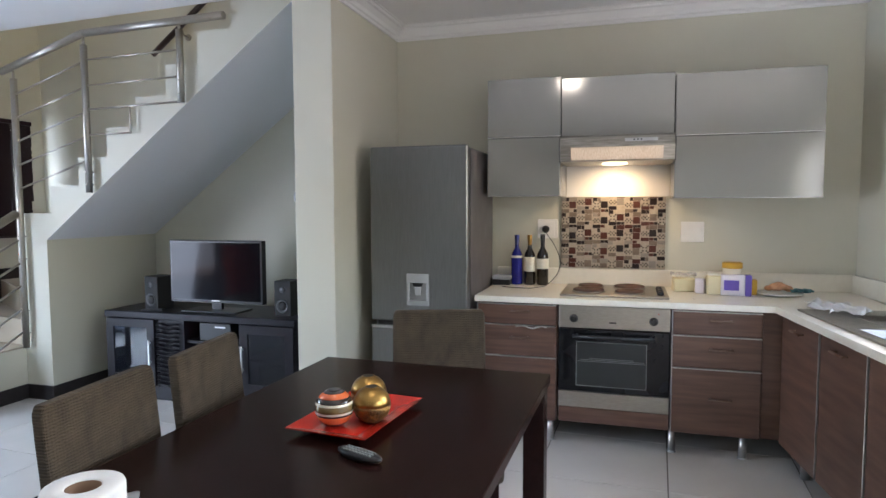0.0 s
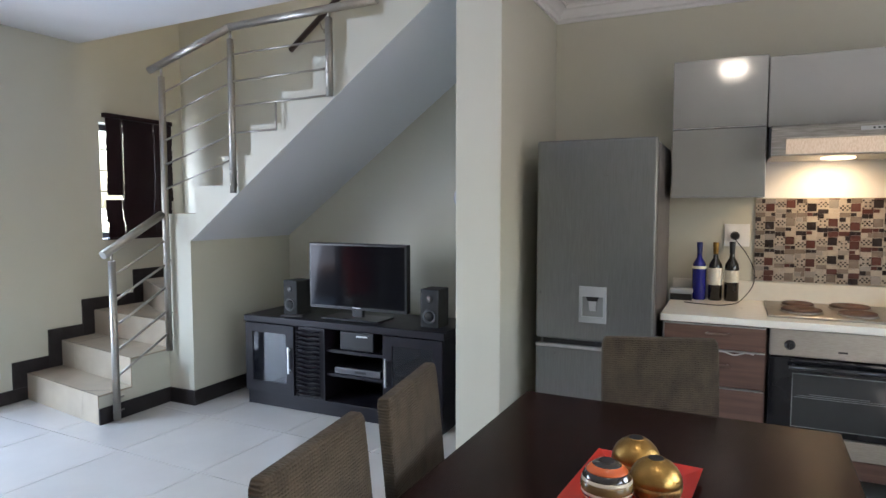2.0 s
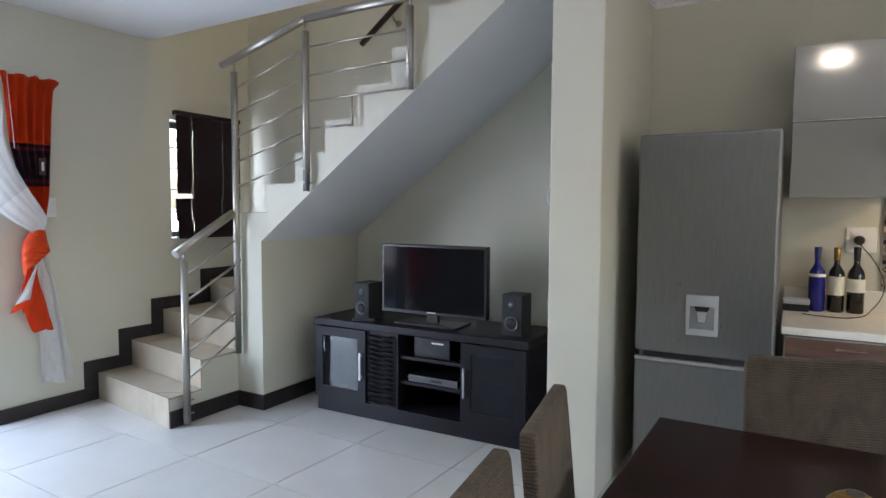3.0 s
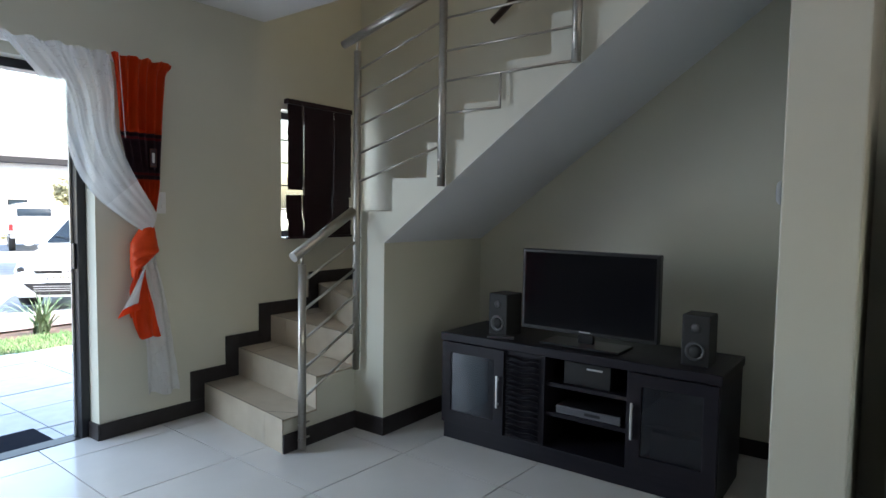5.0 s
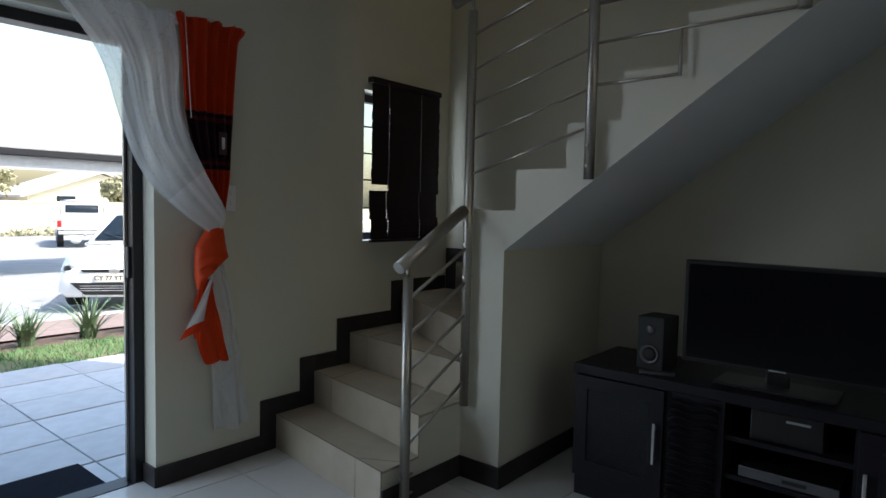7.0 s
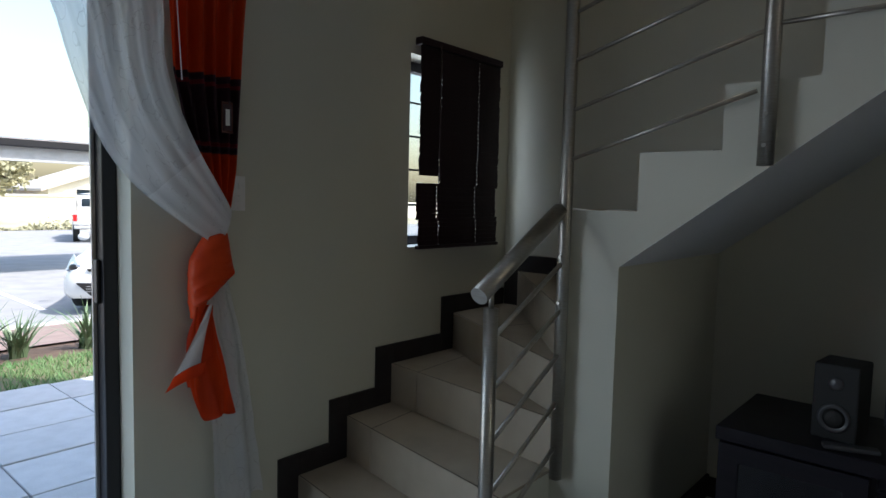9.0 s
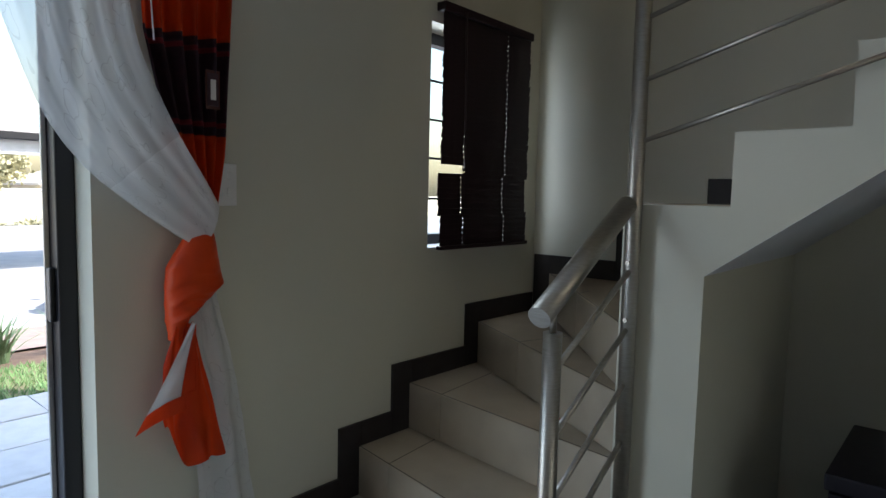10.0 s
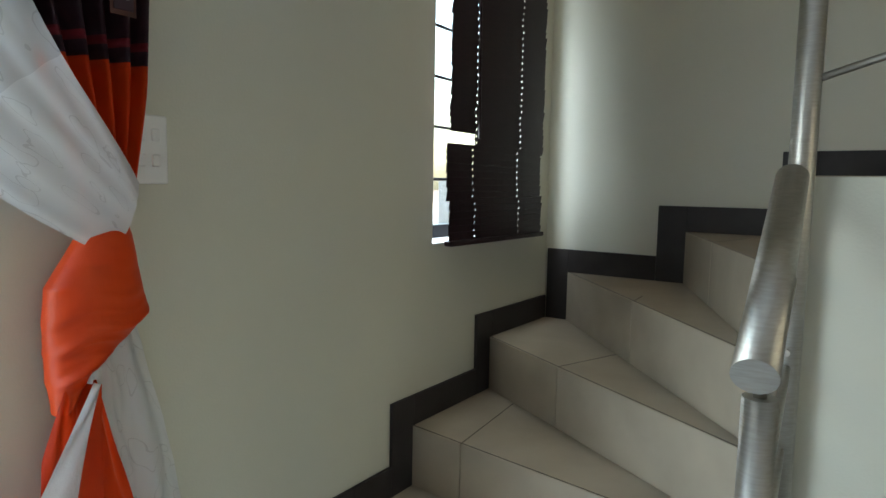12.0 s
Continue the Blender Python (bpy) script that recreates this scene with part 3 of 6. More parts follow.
part("bar", tube((-2.125, RY, 1.744), (-2.125, RY, 1.912), 0.0065, seg=10), STEEL, rail)

wood_rail = thing("wall_handrail", "dark wooden handrail bracketed to the stair wall", "handrail")
part("rail", tube((-2.77, BACK - 0.07, 2.48), (-1.2, BACK - 0.07, 3.65), 0.022), BAMBOO, wood_rail)
for x in (-2.5, -1.7):
    z = 2.48 + (x + 2.77) * 0.745
    b = tube((x, BACK - 0.07, z - 0.02), (x + 0.01, BACK - 0.055, z - 0.07), 0.006)
    b = tube((x + 0.01, BACK - 0.055, z - 0.07), (x + 0.01, BACK - 0.004, z - 0.075), 0.006, b)
    b = tube((x + 0.01, BACK - 0.008, z - 0.075), (x + 0.01, BACK, z - 0.075), 0.025, b)
    part("bracket", b, STEEL, wood_rail, "steel rail bracket")

# ---- stair window with its blind ----
win = thing("window_1", "small black-framed window with burglar bars", "window", kind="structure")
part("window_frame", ring(4.0, 4.62, 1.055, 1.93, 0.03, 0.03, 0.045, 0.045, -4.17, -4.12, "x"), FRAME, win)
for z in (1.25, 1.42, 1.58, 1.74):
    part("burglar_bar", tube((-4.13, 4.02, z), (-4.13, 4.6, z), 0.005, seg=8), FRAME, win)
pane = part("pane", box(-4.15, -4.146, 4.03, 4.59, 1.1, 1.885), PANE, win)
pane.visible_shadow = False
part("window_sill", box(-4.12, -4.0, 4.0, 4.62, 1.05, 1.0585, 0.002), WHITE, win)

blind = thing("venetian_blind", "dark brown venetian blind, slats closed, some slipped", "blind")
part("head_rail", box(-3.985, -3.94, 4.012, 4.622, 1.965, 1.998, 0.003), BLIND, blind)
part("bottom_rail", box(-3.975, -3.945, 4.022, 4.63, 1.05, 1.066, 0.004), BLIND, blind)
part("wand", tube((-3.93, 4.125, 1.975), (-3.925, 4.13, 1.37), 0.004, seg=8), BLIND, blind)


def slat(y0, y1, holes):
    """A thin closed slat with cord holes."""
    b = None
    cuts = [y0]
    for h in holes:
        if y0 < h < y1:
            cuts += [h - 0.003, h + 0.003]
    cuts.append(y1)
    tip = Matrix.Rotation(radians(9), 4, "Y")
    for k in range(0, len(cuts) - 1):
        if k % 2 == 0:
            b = box(-0.0008, 0.0008, cuts[k], cuts[k + 1], -0.0155, 0.0155, bm=b)
        else:
            b = box(-0.0008, 0.0008, cuts[k], cuts[k + 1], -0.0155, -0.0035, bm=b)
            b = box(-0.0008, 0.0008, cuts[k], cuts[k + 1], 0.0035, 0.0155, bm=b)
    b.transform(tip)
    return b


full = slat(-0.3, 0.3, (-0.16, 0.125))
short = slat(-0.168, 0.3, (-0.16, 0.125))
ms, mshort = bpy.data.meshes.new("slat"), bpy.data.meshes.new("slat_short")
full.to_mesh(ms), short.to_mesh(mshort)
full.free(), short.free()
ms.materials.append(BLIND), mshort.materials.append(BLIND)
nslat = 44
for k in range(nslat):
    z = 1.075 + k * (1.955 - 1.075) / (nslat - 1)
    o = new("slat", mshort if k in (14, 15) else ms)
    o.parent = blind
    o.location = (-3.96 + random.uniform(-0.001, 0.001), 4.325 + random.uniform(-0.004, 0.004) - (0.014 if 6 <= k <= 13 else 0), z)
    tip = 1.0 if k in (13, 5) else random.uniform(-0.25, 0.25)
    o.rotation_euler = (radians(tip), radians(random.uniform(-1.5, 1.5)), 0)

# ---- glazed door to the patio, with curtains ----
door = thing("door_1", "black aluminium patio door frame standing open", "door", kind="structure")
part("jamb", box(-4.2, -4.1, 2.735, 2.78, 0, 1.925, 0.004), FRAME, door)
part("jamb", box(-4.2, -4.1, 0.95, 0.995, 0, 1.925, 0.004), FRAME, door)
part("head", box(-4.2, -4.1, 0.95, 2.78, 1.925, 1.97, 0.004), FRAME, door)
part("threshold", box(-4.2, -4.1, 0.995, 2.735, -0.02, 0.004, 0.002), FRAME, door)
part("track", box(-4.165, -4.155, 2.722, 2.735, 0.005, 1.92, 0.002), ALU, door, "pale aluminium track")
lk = box(-4.15, -4.12, 2.722, 2.736, 0.92, 1.06, 0.004)
part("latch", lk, BLACK, door, "black latch plate")

pelmet = thing("curtain_rail", "white curtain rail fixed above the door", "curtain rail")
part("rail", box(-3.96, -3.93, 0.7, 3.1, 2.015, 2.045, 0.005), WHITE_PLASTIC, pelmet)
for y in (0.85, 1.9, 2.95):
    part("bracket", box(-4.0, -3.955, y - 0.015, y + 0.015, 2.02, 2.04, 0.003), WHITE_PLASTIC, pelmet)


def lerp(a, b, t):
    return a + (b - a) * t


def path_at(keys, v):
    """Straight-line reading of (v, value, ...) rows, eased."""
    for a, b in zip(keys, keys[1:]):
        if v <= b[0]:
            t = (v - a[0]) / (b[0] - a[0])
            return [lerp(p, q, t) for p, q in zip(a[1:], b[1:])]
    return list(keys[-1][1:])


def smooth(t):
    return t * t * (3 - 2 * t)


curtain = thing("orange_curtain", "orange satin curtain with plum band, knotted at waist height", "curtain", group="door curtains")
# height, left edge, right edge, forward, fold depth
CK = [(0.0, 2.83, 3.16, -3.9, 0.012), (0.03, 2.835, 3.152, -3.9, 0.013), (0.06, 2.845, 3.13, -3.903, 0.014), (0.45, 2.865, 3.115, -3.915, 0.02), (0.75, 2.93, 3.088, -3.918, 0.02), (0.88, 2.97, 3.064, -3.916, 0.017), (1.0, 2.99, 3.045, -3.915, 0.012)]


def upper_cloth(u, v, out=0.0):
    l, r, x, amp = path_at(CK, v)
    fold = math.sin(u * 2 * math.pi * 5.5 + 1.2 * math.sin(v * 4)) * amp + math.sin(u * 17 + v * 3) * amp * 0.3
    z = 2.05 - v * 0.905 + 0.007 * math.sin(u * 24) * max(0, 1 - v * 12)
    if v < 0.05:
        fold += 0.006 * math.sin(u * 70)
    return (x + fold + out, lerp(l, r, u), z)


def stripe(v0, v1, name, mat, label):
    n = max(2, int((v1 - v0) * 40))
    return part(name, sheet(lambda u, v: upper_cloth(u, lerp(v0, v1, v)), 72, n, 0.002), mat, curtain, label)


stripe(0.0, 0.435, "upper_panel", ORANGE, "orange satin gathered top")
stripe(0.435, 0.46, "band", BAND, "plum band")
stripe(0.46, 0.475, "stripe", RED_STRIPE, "dark red stripe")
stripe(0.475, 0.67, "band", BAND, "wide plum band")
stripe(0.67, 0.685, "stripe", RED_STRIPE, "dark red stripe")
stripe(0.685, 0.71, "band", BAND, "plum band")
stripe(0.71, 1.0, "lower_panel", ORANGE, "orange satin drawn into the knot")
part("motif", box(-0.002, 0.0, -0.02, 0.02, -0.05, 0.05), MOSAICS[2], curtain, "brown square motif").matrix_local = pose(-3.892, 3.042, 1.525)
part("motif", box(0.0, 0.002, -0.015, 0.015, -0.042, 0.042), BAND, curtain, "plum square").matrix_local = pose(-3.892, 3.042, 1.525)
part("motif", box(0.0, 0.0035, -0.007, 0.007, -0.026, 0.026), LINING, curtain, "pale square").matrix_local = pose(-3.892, 3.042, 1.525)
part("cord", tube((-3.885, 2.862, 2.06), (-3.882, 2.887, 1.62), 0.002, seg=6), LINING, curtain, "thin white draw cord")

# the knot: a wrapped bulge drawn in above and below
KN = [(0.0, 1.165, 2.985, 3.03, 0.022), (0.1, 1.14, 2.957, 3.038, 0.036), (0.3, 1.065, 2.91, 3.05, 0.05), (0.5, 1.015, 2.905, 3.062, 0.052), (0.62, 0.985, 2.905, 3.03, 0.05),
      (0.8, 0.935, 2.907, 2.968, 0.042), (1.0, 0.875, 2.914, 2.932, 0.02)]


def knot(u, v):
    z, l, r, deep = path_at(KN, v)
    a = u * 2 * math.pi
    c, s = math.cos(a), math.sin(a)
    y = (l + r) / 2 + (r - l) / 2 * s
    d = z - 0.42 * y + 0.012 * math.sin(y * 40)
    low = 0.35 + 0.65 * smooth(min(1, max(0, (1.07 - z) / 0.08)))
    crease = 1 + low * (0.24 * (0.5 - abs(math.sin(d * 62))) + 0.1 * (0.5 - abs(math.sin(d * 137 + y * 25))))
    return (-3.915 + deep * c * crease, y + 0.015, z)


part("knot", sheet(knot, 72, 90), ORANGE, curtain, "orange satin knot")
TL = [(0.0, 2.935, 2.985), (0.4, 2.9, 3.025), (0.75, 2.888, 3.055), (1.0, 2.893, 3.076)]


def tail(u, v):
    l, r = path_at(TL, v)
    fold = 0.02 * math.sin(u * 2 * math.pi * 1.7 + v * 1.5) * (0.4 + 0.6 * v) + 0.009 * (0.5 - abs(math.sin(u * 9 - v * 2.5))) + 0.022 * noise.noise(Vector((u * 4 + v * 2, v * 3, 8.3))) * v
    return (-3.893 + fold, lerp(l, r, u), lerp(0.92, 0.665 - 0.125 * smooth(min(1, u * 2.4)) + 0.008 * math.sin(u * 12), v))


part("tail", sheet(tail, 40, 28, 0.002), ORANGE, curtain, "hanging orange tail")


def flap(u, v):
    ay, az = lerp(2.968, 2.808, v), lerp(0.925, 0.672, v)
    by, bz = lerp(2.978, 2.93, v), lerp(0.92, 0.712, v)
    return (lerp(-3.872, -3.846, v) + 0.008 * math.sin(u * 4 + v * 3) + 0.006 * u, lerp(ay, by, u), lerp(az, bz, u))


part("flap", sheet(lambda u, v: flap(u * 0.86, v * 0.82), 16, 20, 0.002), LINING, curtain, "white lining turned outwards")
part("flap_hem", sheet(lambda u, v: flap(u, lerp(0.82, 1.0, v)), 16, 6, 0.002), ORANGE, curtain, "orange corner of the flap")
part("flap_side", sheet(lambda u, v: flap(lerp(0.86, 1.2, u), v * 0.82), 8, 16, 0.002), ORANGE, curtain, "orange side of the flap")

voile = thing("voile_curtain", "sheer white voile swept aside and tied", "curtain", group="door curtains")
LEFT = [(0.0, 2.06, 2.32), (0.12, 1.985, 2.37), (0.3, 1.83, 2.515), (0.5, 1.56, 2.585), (0.66, 1.345, 2.67), (0.84, 1.195, 2.86), (1.0, 1.09, 3.04)]
RIGHT = [(0.0, 2.06, 2.825), (0.3, 1.85, 2.826), (0.5, 1.64, 2.825), (0.72, 1.43, 2.918), (0.88, 1.305, 3.015), (1.0, 1.2, 3.075)]


def eased(keys, v):
    """The mean of near readings, so that the edge runs in a curve."""
    a = [path_at(keys, max(0, min(1, v + d))) for d in (-0.08, -0.04, 0, 0.04, 0.08)]
    return [sum(q) / 5 for q in zip(*a)]


def sweep(u, v):
    (lz, ly), (rz, ry) = eased(LEFT, v), eased(RIGHT, v)
    amp = 0.016 * (1 - 0.8 * v)
    ease = 1 - smooth(min(1, v * 1.35))
    soft = noise.noise(Vector((u * 2.3 + 4, v * 3.1, 1.7))) * 0.1 * smooth(v) * (1 - v) + noise.noise(Vector((u * 5.5 + v * 3, v * 4.0, 6.1))) * 0.05 * v * (1 - v)
    fold = soft + (0.25 + 0.75 * ease) * amp * math.sin(u * 2 * math.pi * 4.5 + v * 2.0 + math.sin(u * 8)) + ease * (0.4 * amp * math.sin(u * 43 + v * 6 + 2 * math.sin(v * 5)) + 0.003 * math.sin(u * 90))
    if v < 0.08:
        fold += 0.008 * math.sin(u * 75) * (1 - v / 0.08)
    bulge = 0.035 * math.sin(math.pi * v) + 0.02 * math.sin(math.pi * u) * v
    return (-3.90 + bulge + fold, lerp(ly, ry, u), lerp(lz, rz, u) + 0.006 * (1 - v) * math.sin(u * 30 + v * 9))


part("sweep", sheet(lambda u, v: sweep(u, v * 0.76), 110, 72, uv=lambda u, v: (u * 0.6, v * 0.92)), VOILE, voile)
part("gather", sheet(lambda u, v: sweep(u, lerp(0.76, 1.0, v)), 110, 28, uv=lambda u, v: (u * 0.6, 0.92 + v * 0.28)), VOILE_THICK, voile, "white voile gathered into the tie")
VT = [(0.0, 2.99, 3.06), (0.15, 2.99, 3.1), (0.4, 3.005, 3.15), (0.7, 3.015, 3.19), (1.0, 3.025, 3.225)]


def voile_tail(u, v):
    l, r = path_at(VT, v)
    fold = 0.022 * math.sin(u * 2 * math.pi * 1.6 + 0.8 + v) * (0.3 + 0.7 * v) + 0.006 * math.sin(u * 19 + v * 2) + 0.02 * noise.noise(Vector((u * 4, v * 9, 2.2))) + 0.008 * noise.noise(Vector((u * 11, v * 16, 5.0)))
    return (-3.962 + 0.7 * fold, lerp(l, r, u), 1.06 - 0.86 * v + 0.012 * math.sin(u * 9) - 0.02 * u * v)


part("tail", sheet(voile_tail, 48, 40, uv=lambda u, v: (u * 0.3, v)), VOILE_THICK, voile, "white gathered tail")

# the other side of the door, mirrored and plain
far = thing("orange_curtain", "orange satin curtain hanging beside the door", "curtain", group="door curtains")
part("panel", sheet(lambda u, v: (-3.92 + 0.02 * math.sin(u * 34 + math.sin(v * 3)), lerp(0.5, lerp(1.22, 1.15, v), u), 2.05 - 1.85 * v), 60, 20, 0.002), ORANGE, far)

for nm, y0, y1, z0, z1 in (("wall_switch", 3.092, 3.168, 1.221, 1.342),):
    sw = thing(nm, "white double switch plate on the painted wall", "switch")
    part("plate", box(-4.0, -3.99, y0, y1, z0, z1, 0.003), WHITE_PLASTIC, sw)
    for zc in (1.262, 1.307):
        for yc in (3.118, 3.144):
            part("rocker", box(-3.991, -3.986, yc - 0.007, yc + 0.007, zc - 0.011, zc + 0.011, 0.002), WHITE_PLASTIC, sw)

# window in the side wall
bw = thing("window_2", "black-framed window in the side wall", "window", EAST, kind="structure")
part("window_frame", ring(-4.5, -2.8, 0.95, 1.9, 0.045, 0.045, 0.045, 0.045, 0.15, 0.2, "x"), FRAME, bw)
part("mullion", box(0.155, 0.195, -3.67, -3.63, 0.995, 1.855), FRAME, bw)

# unseen window, guessed over the sink to let the added fill in
sw2 = thing("window_3", "added black-framed kitchen window over the sink, unseen", "window", EAST, kind="structure")
part("window_frame", ring(-2.3, -1.2, 1.0, 1.9, 0.045, 0.045, 0.045, 0.045, 0.15, 0.2, "x"), FRAME, sw2)
part("mullion", box(0.155, 0.195, -1.77, -1.73, 1.045, 1.855), FRAME, sw2)

knob = thing("wall_dial", "small dark round dial on the divider wall", "dial")
part("disc", lathe([(0.042, 0), (0.042, 0.012), (0.034, 0.02), (0.012, 0.022)], 28, m=pose(-0.92, 3.665, 1.345, 0, -90, 0)), PLASTIC_GREY, knob)


# ---- kitchen ----
FY = 3.94   # cabinet fronts
TOP = 0.8   # worktop


def bar_handle(x, z, y=FY, w=0.11):
    b = tube((x - w / 2, y - 0.022, z), (x + w / 2, y - 0.022, z), 0.005, seg=10)
    for s in (-1, 1):
        b = tube((x + s * w * 0.4, y - 0.022, z), (x + s * w * 0.4, y, z), 0.004, b, 8)
    return b


def drawer_unit(x0, x1, splits, legs):
    u = thing("drawer_unit", "walnut drawer unit with aluminium edges on steel legs", "cabinet", group="kitchen base units")
    part("body", box(x0, x1, FY + 0.02, 4.56, 0.13, TOP - 0.035, 0.002), WALNUT, u)
    zs = [0.125, *splits, TOP - 0.04]
    for lo, hi in zip(zs, zs[1:]):
        d = part("drawer", box(x0 + 0.006, x1 - 0.006, FY, FY + 0.019, lo + 0.004, hi - 0.006, 0.002), WALNUT, u)
        part("edge_strip", box(x0 + 0.006, x1 - 0.006, FY - 0.003, FY + 0.018, hi - 0.0058, hi - 0.001, 0.001), ALU, d, "aluminium edge strip")
        part("handle", bar_handle((x0 + x1) / 2 + 0.02, (lo + hi) / 2 + 0.02), HANDLE, d, "slim bronze bar handle")
    part("edge_strip", box(x0, x0 + 0.005, FY - 0.003, FY + 0.019, 0.125, TOP - 0.04, 0.001), ALU, u, "upright aluminium strip")
    for x in legs:
        b = tube((x, FY + 0.07, 0), (x, FY + 0.07, 0.13), 0.019)
        b = tube((x, FY + 0.07, 0), (x, FY + 0.07, 0.008), 0.024, b)
        part("leg", b, ALU, u, "steel leg")
    return u


drawer_unit(0.012, 0.452, (0.472, 0.646), (0.06, 0.412))
drawer_unit(1.03, 1.455, (0.468, 0.635), (1.045, 1.385))
towel = thing("tea_towel", "white cloth strip caught on a drawer edge", "cloth")
part("cloth", sheet(lambda u, v: (lerp(0.23, 0.4, u), FY - 0.012 - 0.006 * math.sin(u * 14) - 0.012 * math.sin(v * 3.1), 0.634 + 0.01 * math.sin(v * 3.1) + 0.006 * math.sin(u * 9)), 20, 6, 0.003), PAPER, towel)

oven = thing("built_in_oven", "stainless steel built-in electric oven with glass door", "oven")
part("body", box(0.46, 1.025, FY + 0.031, 4.5, 0.14, TOP - 0.04), BLACK_MATT, oven)
part("control_panel", box(0.462, 1.023, FY - 0.006, FY + 0.03, 0.646, 0.765, 0.004), STEEL, oven, "steel control panel")
for x in (0.54, 0.942):
    b = lathe([(0.021, 0), (0.022, 0.004), (0.017, 0.008), (0.016, 0.024), (0.014, 0.027)], 24, m=pose(x, FY - 0.006, 0.697, 90))
    b = box(x - 0.0035, x + 0.0035, FY - 0.04, FY - 0.03, 0.682, 0.712, 0.0015, bm=b)
    part("knob", b, BLACK, oven, "black control knob")
part("indicator", tube((0.965, FY - 0.006, 0.737), (0.965, FY - 0.009, 0.737), 0.003), REDLENS, oven)
part("mark", box(0.722, 0.757, FY - 0.0075, FY - 0.006, 0.676, 0.684), BLACK, oven)
od = part("door", box(0.462, 1.023, FY - 0.004, FY + 0.03, 0.306, 0.64, 0.004), OVENGLASS, oven, "black glass oven door")
part("window", ring(0.553, 0.912, 0.335, 0.575, 0.004, 0.004, 0.004, 0.004, FY - 0.0062, FY - 0.0042), GREYBTN, od, "thin printed window border")
part("pane", box(0.5575, 0.9075, FY - 0.0055, FY - 0.0041, 0.3395, 0.5705), INNER, od, "inner oven window")
for z, x0, x1 in ((0.478, 0.575, 0.9), (0.470, 0.56, 0.905), (0.486, 0.62, 0.845)):
    part("shelf_wire", tube((x0, FY - 0.0075, z), (x1, FY - 0.0075, z), 0.0014, seg=6), GREYBTN, od, "oven shelf wire")
b = tube((0.537, FY - 0.045, 0.608), (0.948, FY - 0.045, 0.608), 0.009)
for x in (0.557, 0.93):
    b = tube((x, FY - 0.045, 0.608), (x, FY - 0.004, 0.608), 0.007, b)
part("handle", b, BLACK, od, "black bar handle")
part("kick_panel", box(0.462, 1.023, FY - 0.004, FY + 0.03, 0.217, 0.301, 0.003), STEEL, oven, "steel lower panel")
part("plinth", box(0.462, 1.023, FY + 0.01, FY + 0.03, 0.13, 0.212, 0.002), WALNUT, oven, "walnut strip below")

corner = thing("corner_unit", "walnut corner filler panel", "cabinet", group="kitchen base units")
part("panel", box(1.457, 1.56, FY + 0.03, FY + 0.05, 0.125, TOP - 0.035), WALNUT, corner)

# the return run, turned slightly with its wall
TURN = pose(1.52, 3.945, 0, 0, 0, 7.0)


def local_unit(y0, y1):
    u = thing("cupboard", "walnut cupboard with a plain door on steel legs", "cabinet", TURN, group="kitchen base units")
    part("body", box(0.03, 0.52, y0, y1, 0.13, 0.6, 0.002), WALNUT_UP, u)
    d = part("door", box(0.008, 0.028, y0 + 0.004, y1 - 0.004, 0.127, TOP - 0.045, 0.002), WALNUT_UP, u)
    part("edge_strip", box(0.004, 0.03, y0, y0 + 0.0035, 0.127, TOP - 0.045, 0.001), ALU, d, "aluminium edge strip")
    yc = (y0 + y1) / 2
    b = tube((-0.016, yc - 0.055, 0.715), (-0.016, yc + 0.055, 0.715), 0.005, seg=10)
    for q in (-0.045, 0.045):
        b = tube((-0.016, yc + q, 0.715), (0.008, yc + q, 0.715), 0.004, b, 8)
    part("handle", b, HANDLE, d, "slim bronze bar handle")
    b = tube((0.09, yc + 0.1, 0), (0.09, yc + 0.1, 0.13), 0.019)
    part("leg", b, ALU, u, "steel leg")
    return u


for y0, y1 in ((-0.44, -0.02), (-0.84, -0.444), (-1.3, -0.844)):
    local_unit(y0, y1)

wt = thing("worktop", "cream laminate worktop with a low upstand", "worktop")
q = [TURN @ Vector(p) for p in ((-0.02, -0.005, 0), (-0.02, -1.32, 0), (0.52, -1.32, 0))]
c0, c1 = TURN @ Vector((-0.02, -0.005, 0)), TURN @ Vector((0.52, -0.005, 0))
part("slab", prism([(-0.0, 4.565), (-0.0, 3.925), (q[0].x, 3.925), (c0.x, c0.y), (c1.x, c1.y), (2.03, 4.565)], TOP - 0.033, TOP, bevel=0.003), COUNTER, wt)
sl_ = ring(-0.02, 0.52, -1.32, -0.006, 0.1, 0.08, 0.25, 0.6, TOP - 0.033, TOP)
sl_.transform(Matrix(((1, 0, 0, 0), (0, 0, 1, 0), (0, 1, 0, 0), (0, 0, 0, 1))))
bmesh.ops.recalc_face_normals(sl_, faces=sl_.faces[:])
sl_.transform(TURN)
part("slab", sl_, COUNTER, wt)
part("upstand", box(0.0, 2.035, 4.558, 4.579, TOP, TOP + 0.1, 0.003), COUNTER, wt)
e0, e1 = Vector((2.03, 4.556, 0)), Vector((2.03 + 0.1215 * 1.9, 2.65, 0))
part("upstand", prism([(e0.x, e0.y), (e1.x, e1.y), (e1.x - 0.02, e1.y), (e0.x - 0.02, e0.y)], TOP, TOP + 0.1), COUNTER, wt)

